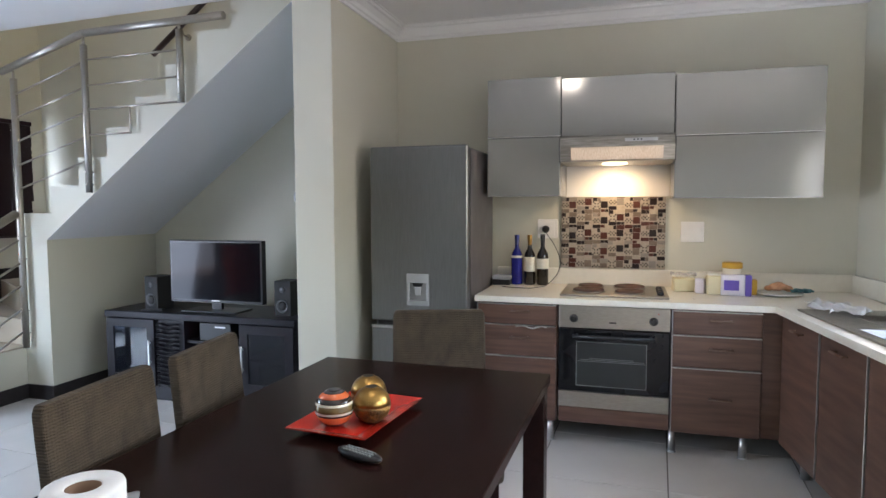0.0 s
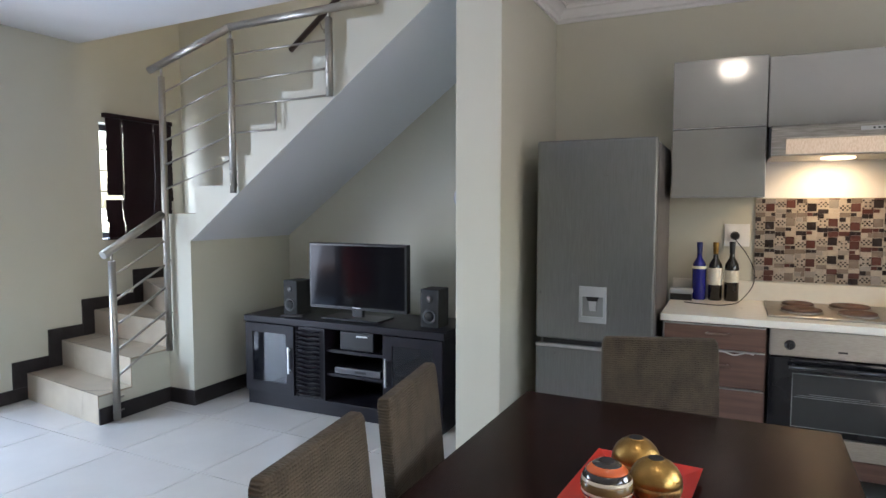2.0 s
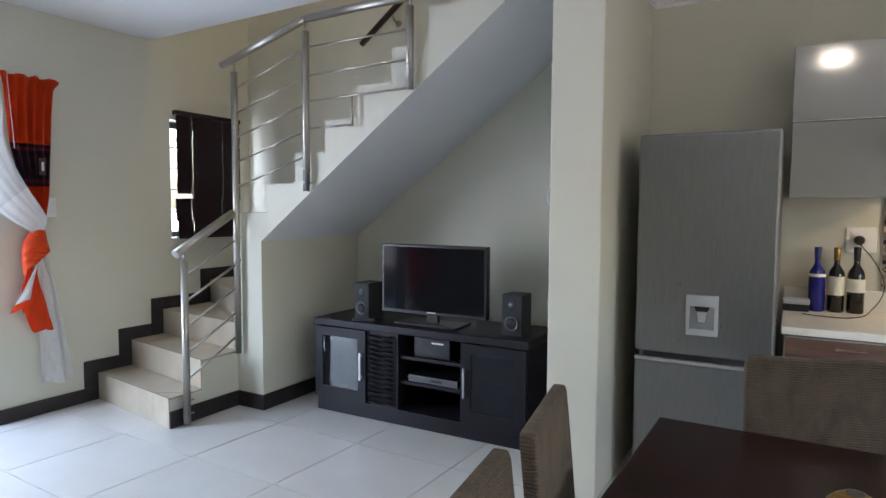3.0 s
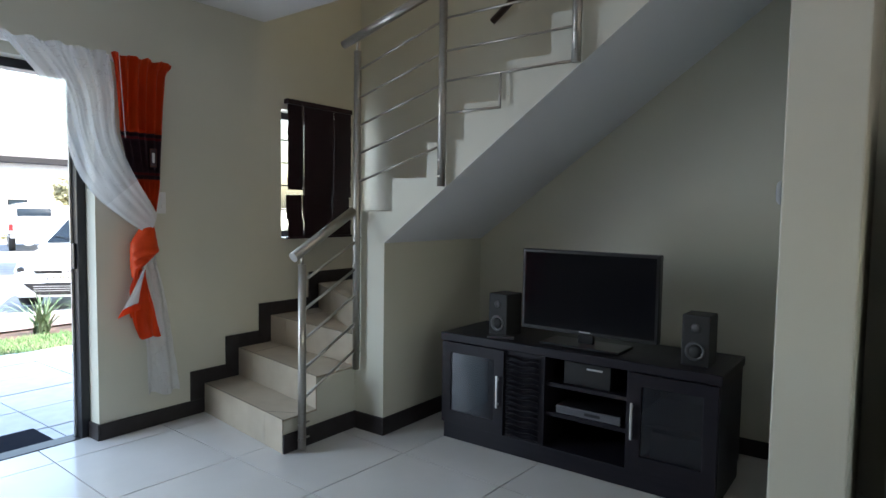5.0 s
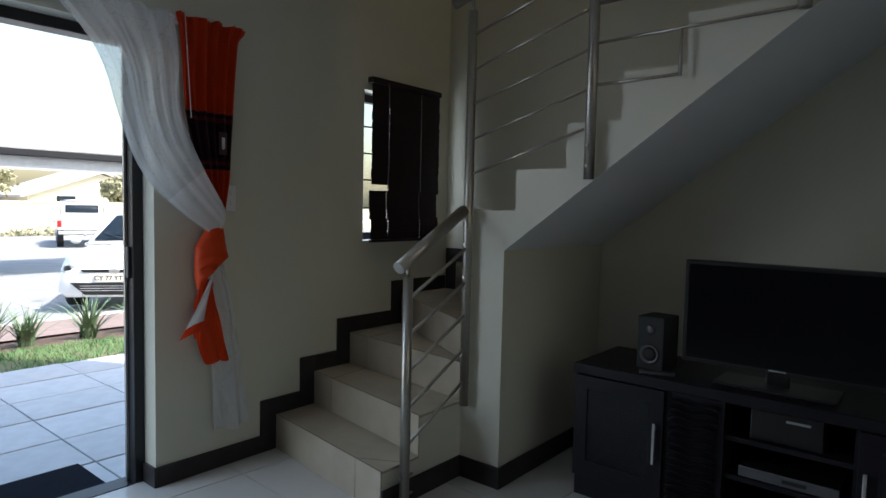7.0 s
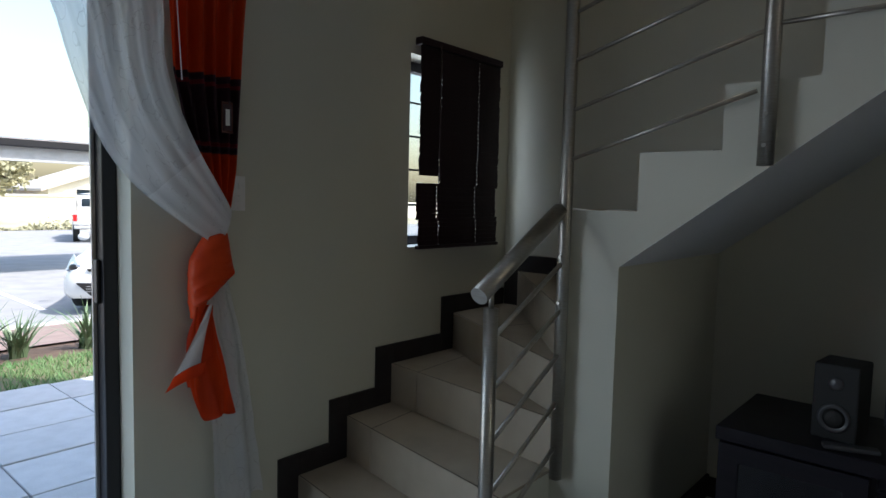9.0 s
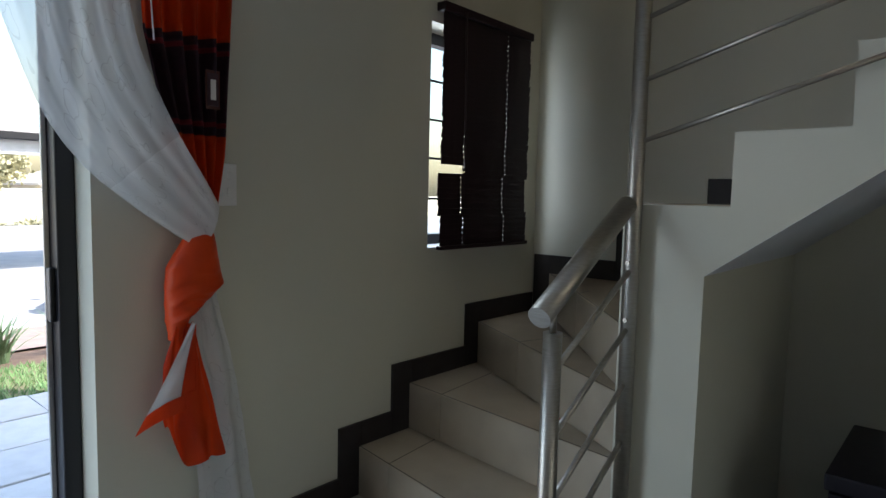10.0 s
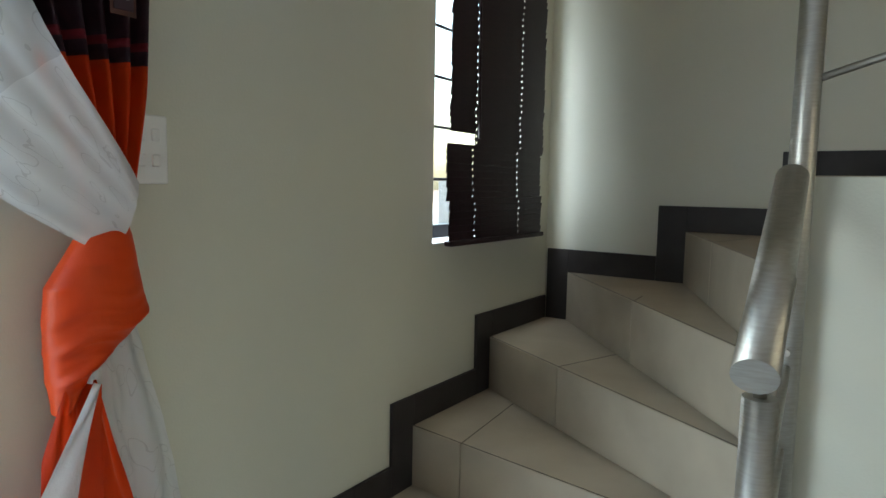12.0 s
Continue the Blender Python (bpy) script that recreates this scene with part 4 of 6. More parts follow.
sink = thing("kitchen_sink", "stainless steel drop-in sink with drainer", "sink", TURN @ pose(0.27, -0.62, TOP))
sb = box(-0.235, 0.235, 0.02, 0.5, 0.0, 0.008, 0.003)
for a, c, d, e in ((-0.235, -0.19, -0.5, 0.02), (0.17, 0.235, -0.5, 0.02), (-0.19, 0.17, -0.5, -0.46), (-0.19, 0.17, -0.24, -0.21)):
    sb = box(a, c, d, e, 0.0, 0.009, 0.003, bm=sb)
part("deck", sb, STEEL, sink)
for y0, y1 in ((-0.46, -0.24), (-0.21, 0.02)):
    bb = bmesh.new()
    loops = [[bb.verts.new((x, y, z)) for x, y in ((-0.19 + g, y0 + g), (0.17 - g, y0 + g), (0.17 - g, y1 - g), (-0.19 + g, y1 - g))] for g, z in ((-0.004, 0.010), (0.004, 0.008), (0.014, -0.02), (0.025, -0.125), (0.05, -0.14))]
    for lo, hi in zip(loops, loops[1:]):
        for k in range(4):
            bb.faces.new((lo[k], lo[(k + 1) % 4], hi[(k + 1) % 4], hi[k]))
    bb.faces.new(loops[-1])
    bmesh.ops.recalc_face_normals(bb, faces=bb.faces[:])
    bw_ = part("bowl", bb, DULLSTEEL, sink)
    part("drain", tube((-0.01, (y0 + y1) / 2, -0.139), (-0.01, (y0 + y1) / 2, -0.135), 0.03), BLACK, bw_)
for k in range(12):
    part("drainer_rib", tube((-0.02 + 0.02 * (k - 2), 0.06, 0.009), (-0.02 + 0.02 * (k - 2), 0.34, 0.009), 0.004, seg=8), STEEL, sink)

cloth = thing("dish_cloth", "crumpled white dish cloth on the drainer", "cloth", TURN @ pose(0.19, -0.15, TOP + 0.012))
part("cloth", sheet(lambda u, v: ((u - 0.5) * 0.19 + 0.025 * math.sin(v * 9), (v - 0.5) * 0.3 + 0.03 * math.sin(u * 8), 0.006 + 0.026 * math.sin(math.pi * u) ** 0.7 * math.sin(math.pi * v) ** 0.7 * (0.45 + abs(noise.noise(Vector((u * 5, v * 5, 3)))) * 1.6) + 0.012 * abs(math.sin(u * 13 + v * 8)) * abs(math.sin(v * 11 - u * 5))), 48, 40, 0.003), PAPER, cloth)

# hob
hob = thing("electric_hob", "stainless electric hob with four iron plates", "hob")
part("tray", box(0.455, 1.022, 4.02, 4.5, TOP, TOP + 0.012, 0.005), STEEL, hob)
for x, y, r in ((0.60, 4.17, 0.085), (0.60, 4.37, 0.07), (0.82, 4.15, 0.075), (0.82, 4.37, 0.085)):
    p = part("hotplate", lathe([(r, 0), (r, 0.012), (r - 0.006, 0.016), (0.02, 0.016), (0.018, 0.013)], 28, m=pose(x, y, TOP + 0.0125)), IRON, hob, "brown worn iron plate")
    part("rim", lathe([(r + 0.006, 0), (r + 0.006, 0.005), (r + 0.0005, 0.006)], 28, m=pose(x, y, TOP + 0.0125)), STEEL, p)
for k in range(4):
    part("knob", lathe([(0.017, 0), (0.017, 0.012), (0.012, 0.022)], 16, m=pose(0.98, 4.1 + k * 0.07, TOP + 0.012)), BLACK, hob, "black knob")

# splashback of mosaic
mos = thing("splashback", "brown, cream and black mosaic tile splashback", "splashback", kind="structure")
part("bed", box(0.405, 1.025, 4.57, 4.5795, 0.905, 1.345), material("mosaic_grout", (0.5, 0.46, 0.4), 0.8), mos)
cell = 0.0413
small = {k: bmesh.new() for k in range(5)}
rng = random.Random(4)
big_mesh = []
for mt in MOSAICS:
    bb = box(-cell / 2 + 0.001, cell / 2 - 0.001, -0.004, 0, -cell / 2 + 0.001, cell / 2 - 0.001, 0.0008, 1)
    me = bpy.data.meshes.new("mosaic_tile")
    bb.to_mesh(me)
    bb.free()
    me.materials.append(mt)
    big_mesh.append(me)


def chip(x, z, w, h, k):
    b = small[k]
    v = [b.verts.new((x + sx * (w / 2 - 0.0007), y, z + sz * (h / 2 - 0.0007))) for y in (4.57, 4.566) for sx, sz in ((-1, -1), (1, -1), (1, 1), (-1, 1))]
    b.faces.new(v[4:8])
    for i in range(4):
        b.faces.new((v[i], v[(i + 1) % 4], v[4 + (i + 1) % 4], v[4 + i]))


unit = 0.0955
sub_ = unit / 4
for i in range(7):
    for j in range(5):
        bx, bz = 0.405 + i * unit, 0.907 + j * unit - (0.0 if i % 2 else 0.018)

        def cell_at(a, c, w, h, k, solid=False):
            x0, x1 = max(bx + a * sub_, 0.406), min(bx + (a + w) * sub_, 1.024)
            z0, z1 = max(bz + c * sub_, 0.907), min(bz + (c + h) * sub_, 1.344)
            if x1 - x0 < 0.004 or z1 - z0 < 0.004:
                return
            if solid and x1 - x0 > 0.04 and z1 - z0 > 0.04:
                o = new("mosaic_tile", big_mesh[k])
                o.parent = mos
                o.location = ((x0 + x1) / 2, 4.57, (z0 + z1) / 2)
                o.scale = (w * sub_ / cell, 1, h * sub_ / cell)
            else:
                chip((x0 + x1) / 2, (z0 + z1) / 2, x1 - x0, z1 - z0, k)

        # a light square with dark corners and middle
        for a in range(5):
            for c in range(5):
                dark = (a, c) in ((1, 1), (3, 1), (1, 3), (3, 3), (2, 2), (0, 2), (4, 2)) if (i + j) % 3 else (a in (1, 3)) and (c in (1, 3)) or (a in (0, 4) and c in (0, 4))
                cell_at(a * 0.4, c * 0.4, 0.4, 0.4, 3 if dark else 0)
        cell_at(2, 0.2, 1.8, 1.8, rng.choice((2, 2, 3, 1, 4)), True)
        cell_at(3.8, 0.2, 0.2, 1.8, 0)
        cell_at(2, 0, 2, 0.2, 0)
        cell_at(0, 2, 1.2, 1, rng.choice((3, 0, 4)))
        cell_at(1.2, 2, 0.8, 1, rng.choice((0, 3, 1)))
        cell_at(0, 3, 2, 1, rng.choice((3, 2, 1, 4)))
        cell_at(2, 2, 2, 1.2, rng.choice((0, 4, 1, 2)))
        cell_at(2, 3.2, 1.1, 0.8, rng.choice((3, 2, 0)))
        cell_at(3.1, 3.2, 0.9, 0.8, rng.choice((0, 3)))
for k, b in small.items():
    tagged(part("mosaic_chips", b, MOSAICS[k], mos), kind="stuff")

# wall units
UY = 4.21


def wall_unit(x0, x1, z0, z1, label="grey gloss wall cabinet with a flap door"):
    u = thing("wall_cabinet", label, "cabinet", group="kitchen wall units")
    part("body", box(x0, x1, UY + 0.02, 4.579, z0, z1, 0.001), GREYGLOSS, u)
    part("door", box(x0 + 0.002, x1 - 0.002, UY, UY + 0.019, z0 + 0.002, z1 - 0.002, 0.002), GREYGLOSS, u)
    part("edge_strip", box(x0 + 0.002, x1 - 0.002, UY - 0.001, UY + 0.019, z0 - 0.001, z0 + 0.0018), ALU, u, "thin aluminium edge")


for x0, x1, z0, z1 in ((0.008, 0.433, 1.347, 1.685), (0.008, 0.433, 1.688, 2.022), (0.436, 1.04, 1.68, 2.008), (1.044, 1.762, 1.33, 1.665), (1.044, 1.762, 1.668, 1.996)):
    wall_unit(x0, x1, z0, z1)
part("panel", box(0.4345, 1.0425, 4.572, 4.5785, 1.347, 1.678), WHITE, thing("back_panel", "white panel on the wall under the hood", "panel"))

hood = thing("cooker_hood", "stainless steel slim cooker hood with lamp on", "cooker hood")
prof = [(4.06, 1.66), (4.045, 1.61), (4.07, 1.53), (4.5, 1.53), (4.5, 1.678), (4.21, 1.678), (4.07, 1.668)]
part("body", prism(prof, 0.445, 1.036, "x", bevel=0.003), HOODSTEEL, hood)
part("visor", prism([(4.046, 1.603), (4.044, 1.601), (4.066, 1.537), (4.07, 1.538)], 0.505, 0.978, "x"), VISORLIT, hood, "ribbed visor with the lamp's glow put in")
part("buttons", box(0.785, 0.95, 4.05, 4.056, 1.63, 1.647, 0.001), PLASTIC_GREY, hood, "grey button strip")
for x in (0.832, 0.85, 0.868):
    part("button", box(x - 0.004, x + 0.004, 4.047, 4.0505, 1.635, 1.642), BLACK, hood)
part("lamp_lens", lathe([(0.07, 0), (0.07, -0.006), (0.05, -0.01)], 24, m=pose(0.73, 4.25, 1.53)), LIGHTON, hood, "lit round lens")
for x in (0.444, 1.037):
    part("end_cap", prism([(4.065, 1.655), (4.05, 1.605), (4.075, 1.525), (4.3, 1.525), (4.3, 1.655)], x - 0.004, x + 0.004, "x", bevel=0.002), BLACK, hood, "dark end cap")

# fridge
fr = thing("fridge_freezer", "tall silver fridge freezer with water dispenser", "fridge")
part("body", box(-0.575, -0.025, 3.90, 4.52, 0.03, 1.612, 0.006), FRIDGE, fr, "grey cabinet body")
# the darker brownish tint stands for what the side reflects
part("back_panel", box(-0.024, -0.0215, 3.92, 4.5, 0.05, 1.6), material("fridge_side", (0.17, 0.15, 0.15), 0.35, 0.3), fr, "darker side panel, brown reflection put into its colour")
fd = box(-0.585, -0.02, 3.848, 3.898, 0.648, 1.622, 0.012, 3)
du = part("upper_door", fd, FRIDGE, fr)
part("lower_door", box(-0.585, -0.02, 3.848, 3.898, 0.05, 0.61, 0.012, 3), FRIDGE, fr)
part("grip_recess", box(-0.55, -0.06, 3.865, 3.9, 0.61, 0.65), BLACK_MATT, fr, "dark finger recess")
part("grip_strip", box(-0.585, -0.02, 3.845, 3.87, 0.606, 0.622, 0.004), ALU, fr, "pale grip strip")
db = ring(-0.368, -0.237, 0.742, 0.918, 0.016, 0.016, 0.03, 0.05, 3.84, 3.8485)
dp = part("dispenser", db, PALEGREY, du, "grey dispenser surround")
part("recess", box(-0.353, -0.252, 3.8462, 3.8486, 0.77, 0.869), GREYBTN, dp, "grey recess")
part("nozzle", prism([(-0.335, 0.869), (-0.27, 0.869), (-0.28, 0.848), (-0.325, 0.848)], 3.836, 3.846, "y", bevel=0.002), BLACK, dp, "dark nozzle block")
part("paddle", prism([(-0.322, 0.846), (-0.283, 0.846), (-0.288, 0.8), (-0.317, 0.8)], 3.839, 3.8455, "y", bevel=0.002), PALEGREY, dp, "pale paddle")
part("drip_sill", box(-0.352, -0.253, 3.832, 3.846, 0.766, 0.773, 0.002), PALEGREY, dp, "drip sill")
for x in (-0.54, -0.07):
    part("foot", tube((x, 3.95, 0), (x, 3.95, 0.05), 0.02), BLACK, fr)


def wall_plate(name, x, z, w, h, label, plug=False):
    u = thing(name, label, "socket")
    part("plate", box(x - w / 2, x + w / 2, 4.571, 4.58, z - h / 2, z + h / 2, 0.003), WHITE_PLASTIC, u)
    part("inset", box(x - w * 0.36, x + w * 0.36, 4.5685, 4.572, z - h * 0.36, z + h * 0.36, 0.001), WHITE_PLASTIC, u)
    part("rocker", box(x + w * 0.1, x + w * 0.24, 4.565, 4.569, z + h * 0.0, z + h * 0.16, 0.001), WHITE_PLASTIC, u)
    return u


wall_plate("wall_socket", 0.319, 1.147, 0.125, 0.122, "white square socket plate with a plug in")
wall_plate("wall_socket", 1.175, 1.134, 0.13, 0.122, "white square socket plate on the kitchen wall")
plug = thing("plug_and_cable", "black plug with a cable hanging to the counter", "cable")
part("plug", lathe([(0.022, 0), (0.024, 0.02), (0.012, 0.05)], 16, m=pose(0.31, 4.568, 1.145, 90)), BLACK, plug)
cv = bpy.data.curves.new("cord", "CURVE")
cv.dimensions, cv.bevel_depth, cv.bevel_resolution = "3D", 0.0024, 2
sp = cv.splines.new("BEZIER")
pts = [(0.31, 4.53, 1.13), (0.38, 4.5, 1.03), (0.41, 4.48, 0.93), (0.36, 4.42, 0.83), (0.28, 4.3, TOP + 0.004), (0.16, 4.28, TOP + 0.004), (0.08, 4.3, TOP + 0.006)]
sp.bezier_points.add(len(pts) - 1)
for bp_, p in zip(sp.bezier_points, pts):
    bp_.co, bp_.handle_left_type, bp_.handle_right_type = p, "AUTO", "AUTO"
cvo = new("cord", cv)
cv.materials.append(BLACK)
deps = bpy.context.evaluated_depsgraph_get()
cme = bpy.data.meshes.new_from_object(cvo.evaluated_get(deps))
bpy.data.objects.remove(cvo)
co = new("cord", cme)
co.parent = plug


def bottle(x, y, mat, label, h, r, paper=None, cap=None):
    u = thing("wine_bottle", label, "bottle", pose(x, y, TOP), group="bottles on the worktop")
    part("glass", lathe([(r * 0.9, 0), (r, 0.006), (r, h * 0.56), (r * 0.9, h * 0.63), (r * 0.4, h * 0.73), (r * 0.35, h * 0.78), (r * 0.34, h * 0.97), (r * 0.42, h * 0.975), (r * 0.42, h)], 24), mat, u)
    if paper:
        part("label", lathe([(r + 0.0006, h * paper[0]), (r + 0.0008, h * paper[0] + 0.001), (r + 0.0008, h * paper[1] - 0.001), (r + 0.0006, h * paper[1])], 24), LABEL, u, "cream paper label")
    if cap:
        part("capsule", lathe([(r * 0.36, h * 0.8), (r * 0.37, h * 0.81), (r * 0.44, h * 0.99), (r * 0.4, h * 1.004)], 20), cap, u, "foil capsule")
    return u


bw1 = bottle(0.14, 4.48, BLUEGLASS, "cobalt blue glass bottle", 0.31, 0.036, cap=material("blue_foil", (0.02, 0.03, 0.16), 0.4))
part("band", lathe([(0.0368, 0.168), (0.037, 0.169), (0.037, 0.181), (0.0368, 0.182)], 24), LABEL, bw1, "silver lettering band")
bottle(0.22, 4.485, WINEGLASS, "dark wine bottle with cream label and gold capsule", 0.31, 0.035, (0.27, 0.56), GOLD)
bottle(0.3, 4.49, WINEGLASS, "dark wine bottle with white label and black capsule", 0.315, 0.036, (0.32, 0.52), BLACK)

tub = thing("power_box", "small black box with a clear lid", "box", pose(0.055, 4.44, TOP))
part("base", box(-0.055, 0.055, -0.04, 0.04, 0, 0.035, 0.004), BLACK, tub)
part("lid", box(-0.058, 0.058, -0.043, 0.043, 0.035, 0.06, 0.006), PLASTIC_GREY, tub, "translucent grey lid")

# packets by the hob
def packet(name, label, x, y, w, d, h, mat, turn=0, top=None, cat="packet"):
    u = thing(name, label, cat, pose(x, y, TOP, 0, 0, turn), group="packets on the worktop")
    part("body", box(-w / 2, w / 2, -d / 2, d / 2, 0, h, 0.006), mat, u)
    if top:
        part("flap", box(-w / 2 + 0.004, w / 2 - 0.004, -d / 4, d / 4, h, h + 0.014, 0.003), top, u)
    return u


packet("butter_tub", "pale yellow plastic tub", 1.12, 4.41, 0.12, 0.09, 0.075, PALEYELLOW, 5, cat="tub")
bag = thing("plastic_bag", "crumpled clear plastic bag", "bag", pose(1.12, 4.43, TOP + 0.076))
part("film", sheet(lambda u, v: ((u - 0.5) * 0.14, (v - 0.5) * 0.09, 0.012 + 0.018 * abs(math.sin(u * 9 + v * 5)) * abs(math.sin(v * 8 + 1))), 24, 16, 0.001), glassy("clear_film", (0.9, 0.9, 0.9), 0.5, 0.15), bag)
packet("sachet", "lilac and white paper sachet", 1.2, 4.33, 0.05, 0.04, 0.085, LILAC, -20)
packet("sugar_bag", "pale yellow and white paper bag", 1.265, 4.31, 0.07, 0.055, 0.105, PALEYELLOW, 8, LABEL)
tin = thing("formula_tin", "white tin with a yellow lid and dark label", "tin", pose(1.38, 4.45, TOP))
part("body", lathe([(0.05, 0), (0.051, 0.003), (0.051, 0.14)], 28), LABEL, tin)
part("label", lathe([(0.0512, 0.03), (0.0516, 0.031), (0.0516, 0.1), (0.0512, 0.101)], 28), MOSAICS[1], tin, "brown printed wrap")
part("lid", lathe([(0.053, 0.135), (0.054, 0.138), (0.054, 0.165), (0.05, 0.168)], 28), YELLOW, tin, "yellow plastic lid")
cp = packet("tea_carton", "white carton with a violet end", 1.36, 4.29, 0.12, 0.06, 0.115, LILAC, -4, cat="carton")
part("end_panel", box(0.0605, 0.092, -0.0295, 0.0295, 0, 0.114, 0.004), VIOLET, cp, "violet end panel")
part("printed_panel", box(-0.045, 0.03, -0.0312, -0.0298, 0.03, 0.085, 0.0005), VIOLET, cp, "violet printed panel")
packet("packet", "small crumpled white paper packet", 1.31, 4.34, 0.05, 0.05, 0.08, PAPER, 30)
packet("sponge", "yellow green kitchen sponge standing", 1.475, 4.34, 0.03, 0.03, 0.085, YELLOW, 0, cat="sponge")
dish = thing("plate_of_food", "oval plate heaped with snacks under a wrap", "plate", pose(1.60, 4.35, TOP) @ Matrix.Scale(0.9, 4))
part("plate", lathe([(0.07, 0), (0.09, 0.004), (0.13, 0.016), (0.132, 0.019), (0.09, 0.009)], 32), WHITE_PLASTIC, dish)
rng = random.Random(7)
for k in range(14):
    a, r = rng.uniform(0, 6.28), rng.uniform(0, 0.07)
    s = bmesh.new()
    bmesh.ops.create_icosphere(s, subdivisions=2, radius=rng.uniform(0.02, 0.03))
    for v in s.verts:
        v.co *= 1 + 0.15 * noise.noise(v.co * 60 + Vector((k, 0, 0)))
    s.transform(pose(r * math.cos(a), r * math.sin(a), 0.035 + 0.03 * (1 - r / 0.07)) @ Matrix.Diagonal((1.2, 0.9, 0.8, 1)))
    part("snack", s, BROWN, dish, smooth=True)
part("wrap", sheet(lambda u, v: (0.12 + (u - 0.5) * 0.12, (v - 0.5) * 0.1, 0.022 + 0.02 * abs(math.sin(u * 8 + v * 5))), 16, 12, 0.002), TEAL, dish, "teal cloth corner")

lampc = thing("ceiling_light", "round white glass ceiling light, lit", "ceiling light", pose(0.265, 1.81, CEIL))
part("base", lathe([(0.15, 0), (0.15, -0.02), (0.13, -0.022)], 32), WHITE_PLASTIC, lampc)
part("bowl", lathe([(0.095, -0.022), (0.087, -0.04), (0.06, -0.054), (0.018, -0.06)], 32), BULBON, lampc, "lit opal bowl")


# a like lamp added over the upper landing, unseen, to brighten the stair wall
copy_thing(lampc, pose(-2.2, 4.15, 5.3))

# ---- dining set ----
table = thing("dining_table", "dark espresso wood dining table with square legs", "table", pose(0.132, 1.94, 0, 0, 0, -1.2))
TH = 0.727
part("tabletop", box(-0.418, 0.418, -0.75, 0.75, TH - 0.035, TH, 0.004), DARKWOOD, table)
for a, b_, c, d in ((-0.37, 0.37, -0.70, -0.68), (-0.37, 0.37, 0.68, 0.70), (-0.37, -0.35, -0.68, 0.68), (0.35, 0.37, -0.68, 0.68)):
    part("apron", box(a, b_, c, d, TH - 0.115, TH - 0.036), DARKWOOD, table)
for sx in (-1, 1):
    for sy in (-1, 1):
        part("leg", box(sx * 0.375 - 0.035, sx * 0.375 + 0.035, sy * 0.705 - 0.035, sy * 0.705 + 0.035, 0, TH - 0.036, 0.004), DARKWOOD, table)



def chair(m, label):
    """A padded parson chair facing +x, its back at x = 0."""
    u = thing("dining_chair", label, "chair", m, group="chairs round the table")
    part("seat", box(-0.01, 0.42, -0.2, 0.2, 0.37, 0.45, 0.02, 3), WOVEN, u)
    outl = [(-0.182, 0.36), (0.182, 0.36), (0.182, 0.80), (0.18, 0.865), (0.17, 0.882), (-0.17, 0.882), (-0.18, 0.865), (-0.182, 0.80)]
    b = prism(outl, -0.015, 0.015, "x", bevel=0.006)
    bmesh.ops.triangulate(b, faces=[f for f in b.faces if len(f.verts) > 4])
    bmesh.ops.subdivide_edges(b, edges=[e for e in b.edges if e.calc_length() > 0.15], cuts=6, use_grid_fill=True)
    for v in b.verts:
        v.co.x += -0.10 * max(0, v.co.z - 0.4) ** 1.3
    part("backrest", b, WOVEN, u, "woven taupe backrest")
    for sy in (-1, 1):
        part("leg", box(0.34, 0.385, sy * 0.165 - 0.02, sy * 0.165 + 0.02, 0, 0.37, 0.003), DARKWOOD, u)
        part("leg", box(0.0, 0.045, sy * 0.165 - 0.02, sy * 0.165 + 0.02, 0, 0.37, 0.003), DARKWOOD, u)
    return u


c1 = chair(pose(-0.335, 1.751, 0, 0, 0, 6.5), "woven taupe dining chair with dark legs")
copy_thing(c1, pose(-0.37, 2.181, 0, 0, 0, 9))
copy_thing(c1, pose(0.108, 2.902, 0, 0, 0, -71))

tray = thing("red_tray", "square red lacquer tray on the table", "tray", pose(0.132, 2.09, TH, 0, 0, -5))
b = bmesh.new()
rows = [(0.066, 0.0), (0.07, 0.004), (0.11, 0.018), (0.112, 0.021), (0.07, 0.009), (0.064, 0.007)]
edge_rows = [[b.verts.new((s * r, t * (r + 0.058), z)) for s, t in ((-1, -1), (1, -1), (1, 1), (-1, 1))] for r, z in rows]
for lo, hi in zip(edge_rows, edge_rows[1:]):
    for k in range(4):
        b.faces.new((lo[k], lo[(k + 1) % 4], hi[(k + 1) % 4], hi[k]))
b.faces.new(edge_rows[0][::-1]), b.faces.new(edge_rows[-1])
part("dish", b, RED, tray)


def ball_profile(r, z0, z1, n=12):
    out = []
    for k in range(n + 1):
        a = math.asin(max(-1, min(1, lerp(z0, z1, k / n) / r)))
        out.append((r * math.cos(a), r * math.sin(a) + r * 0.93))
    return out


def pot(x, y, bands, label, r, z=0.736):
    u = thing("ornament_pot", label, "pot", pose(x, y, z), group="pots on the tray")
    for lo, hi, mt, nm in bands:
        part("band", lathe(ball_profile(r, lo * r, hi * r, 5), 32), mt, u, nm)
    # pot is closed on top: a black disc stands for the shade inside
    part("opening", lathe([(r * 0.3, r * 1.872), (r * 0.29, r * 1.892)], 20), BLACK, u, "black disc for the shaded opening")
    part("mouth", lathe([(r * 0.33, r * 1.86), (r * 0.36, r * 1.875), (r * 0.3, r * 1.885), (r * 0.27, r * 1.80)], 24), bands[-1][2], u)
    return u


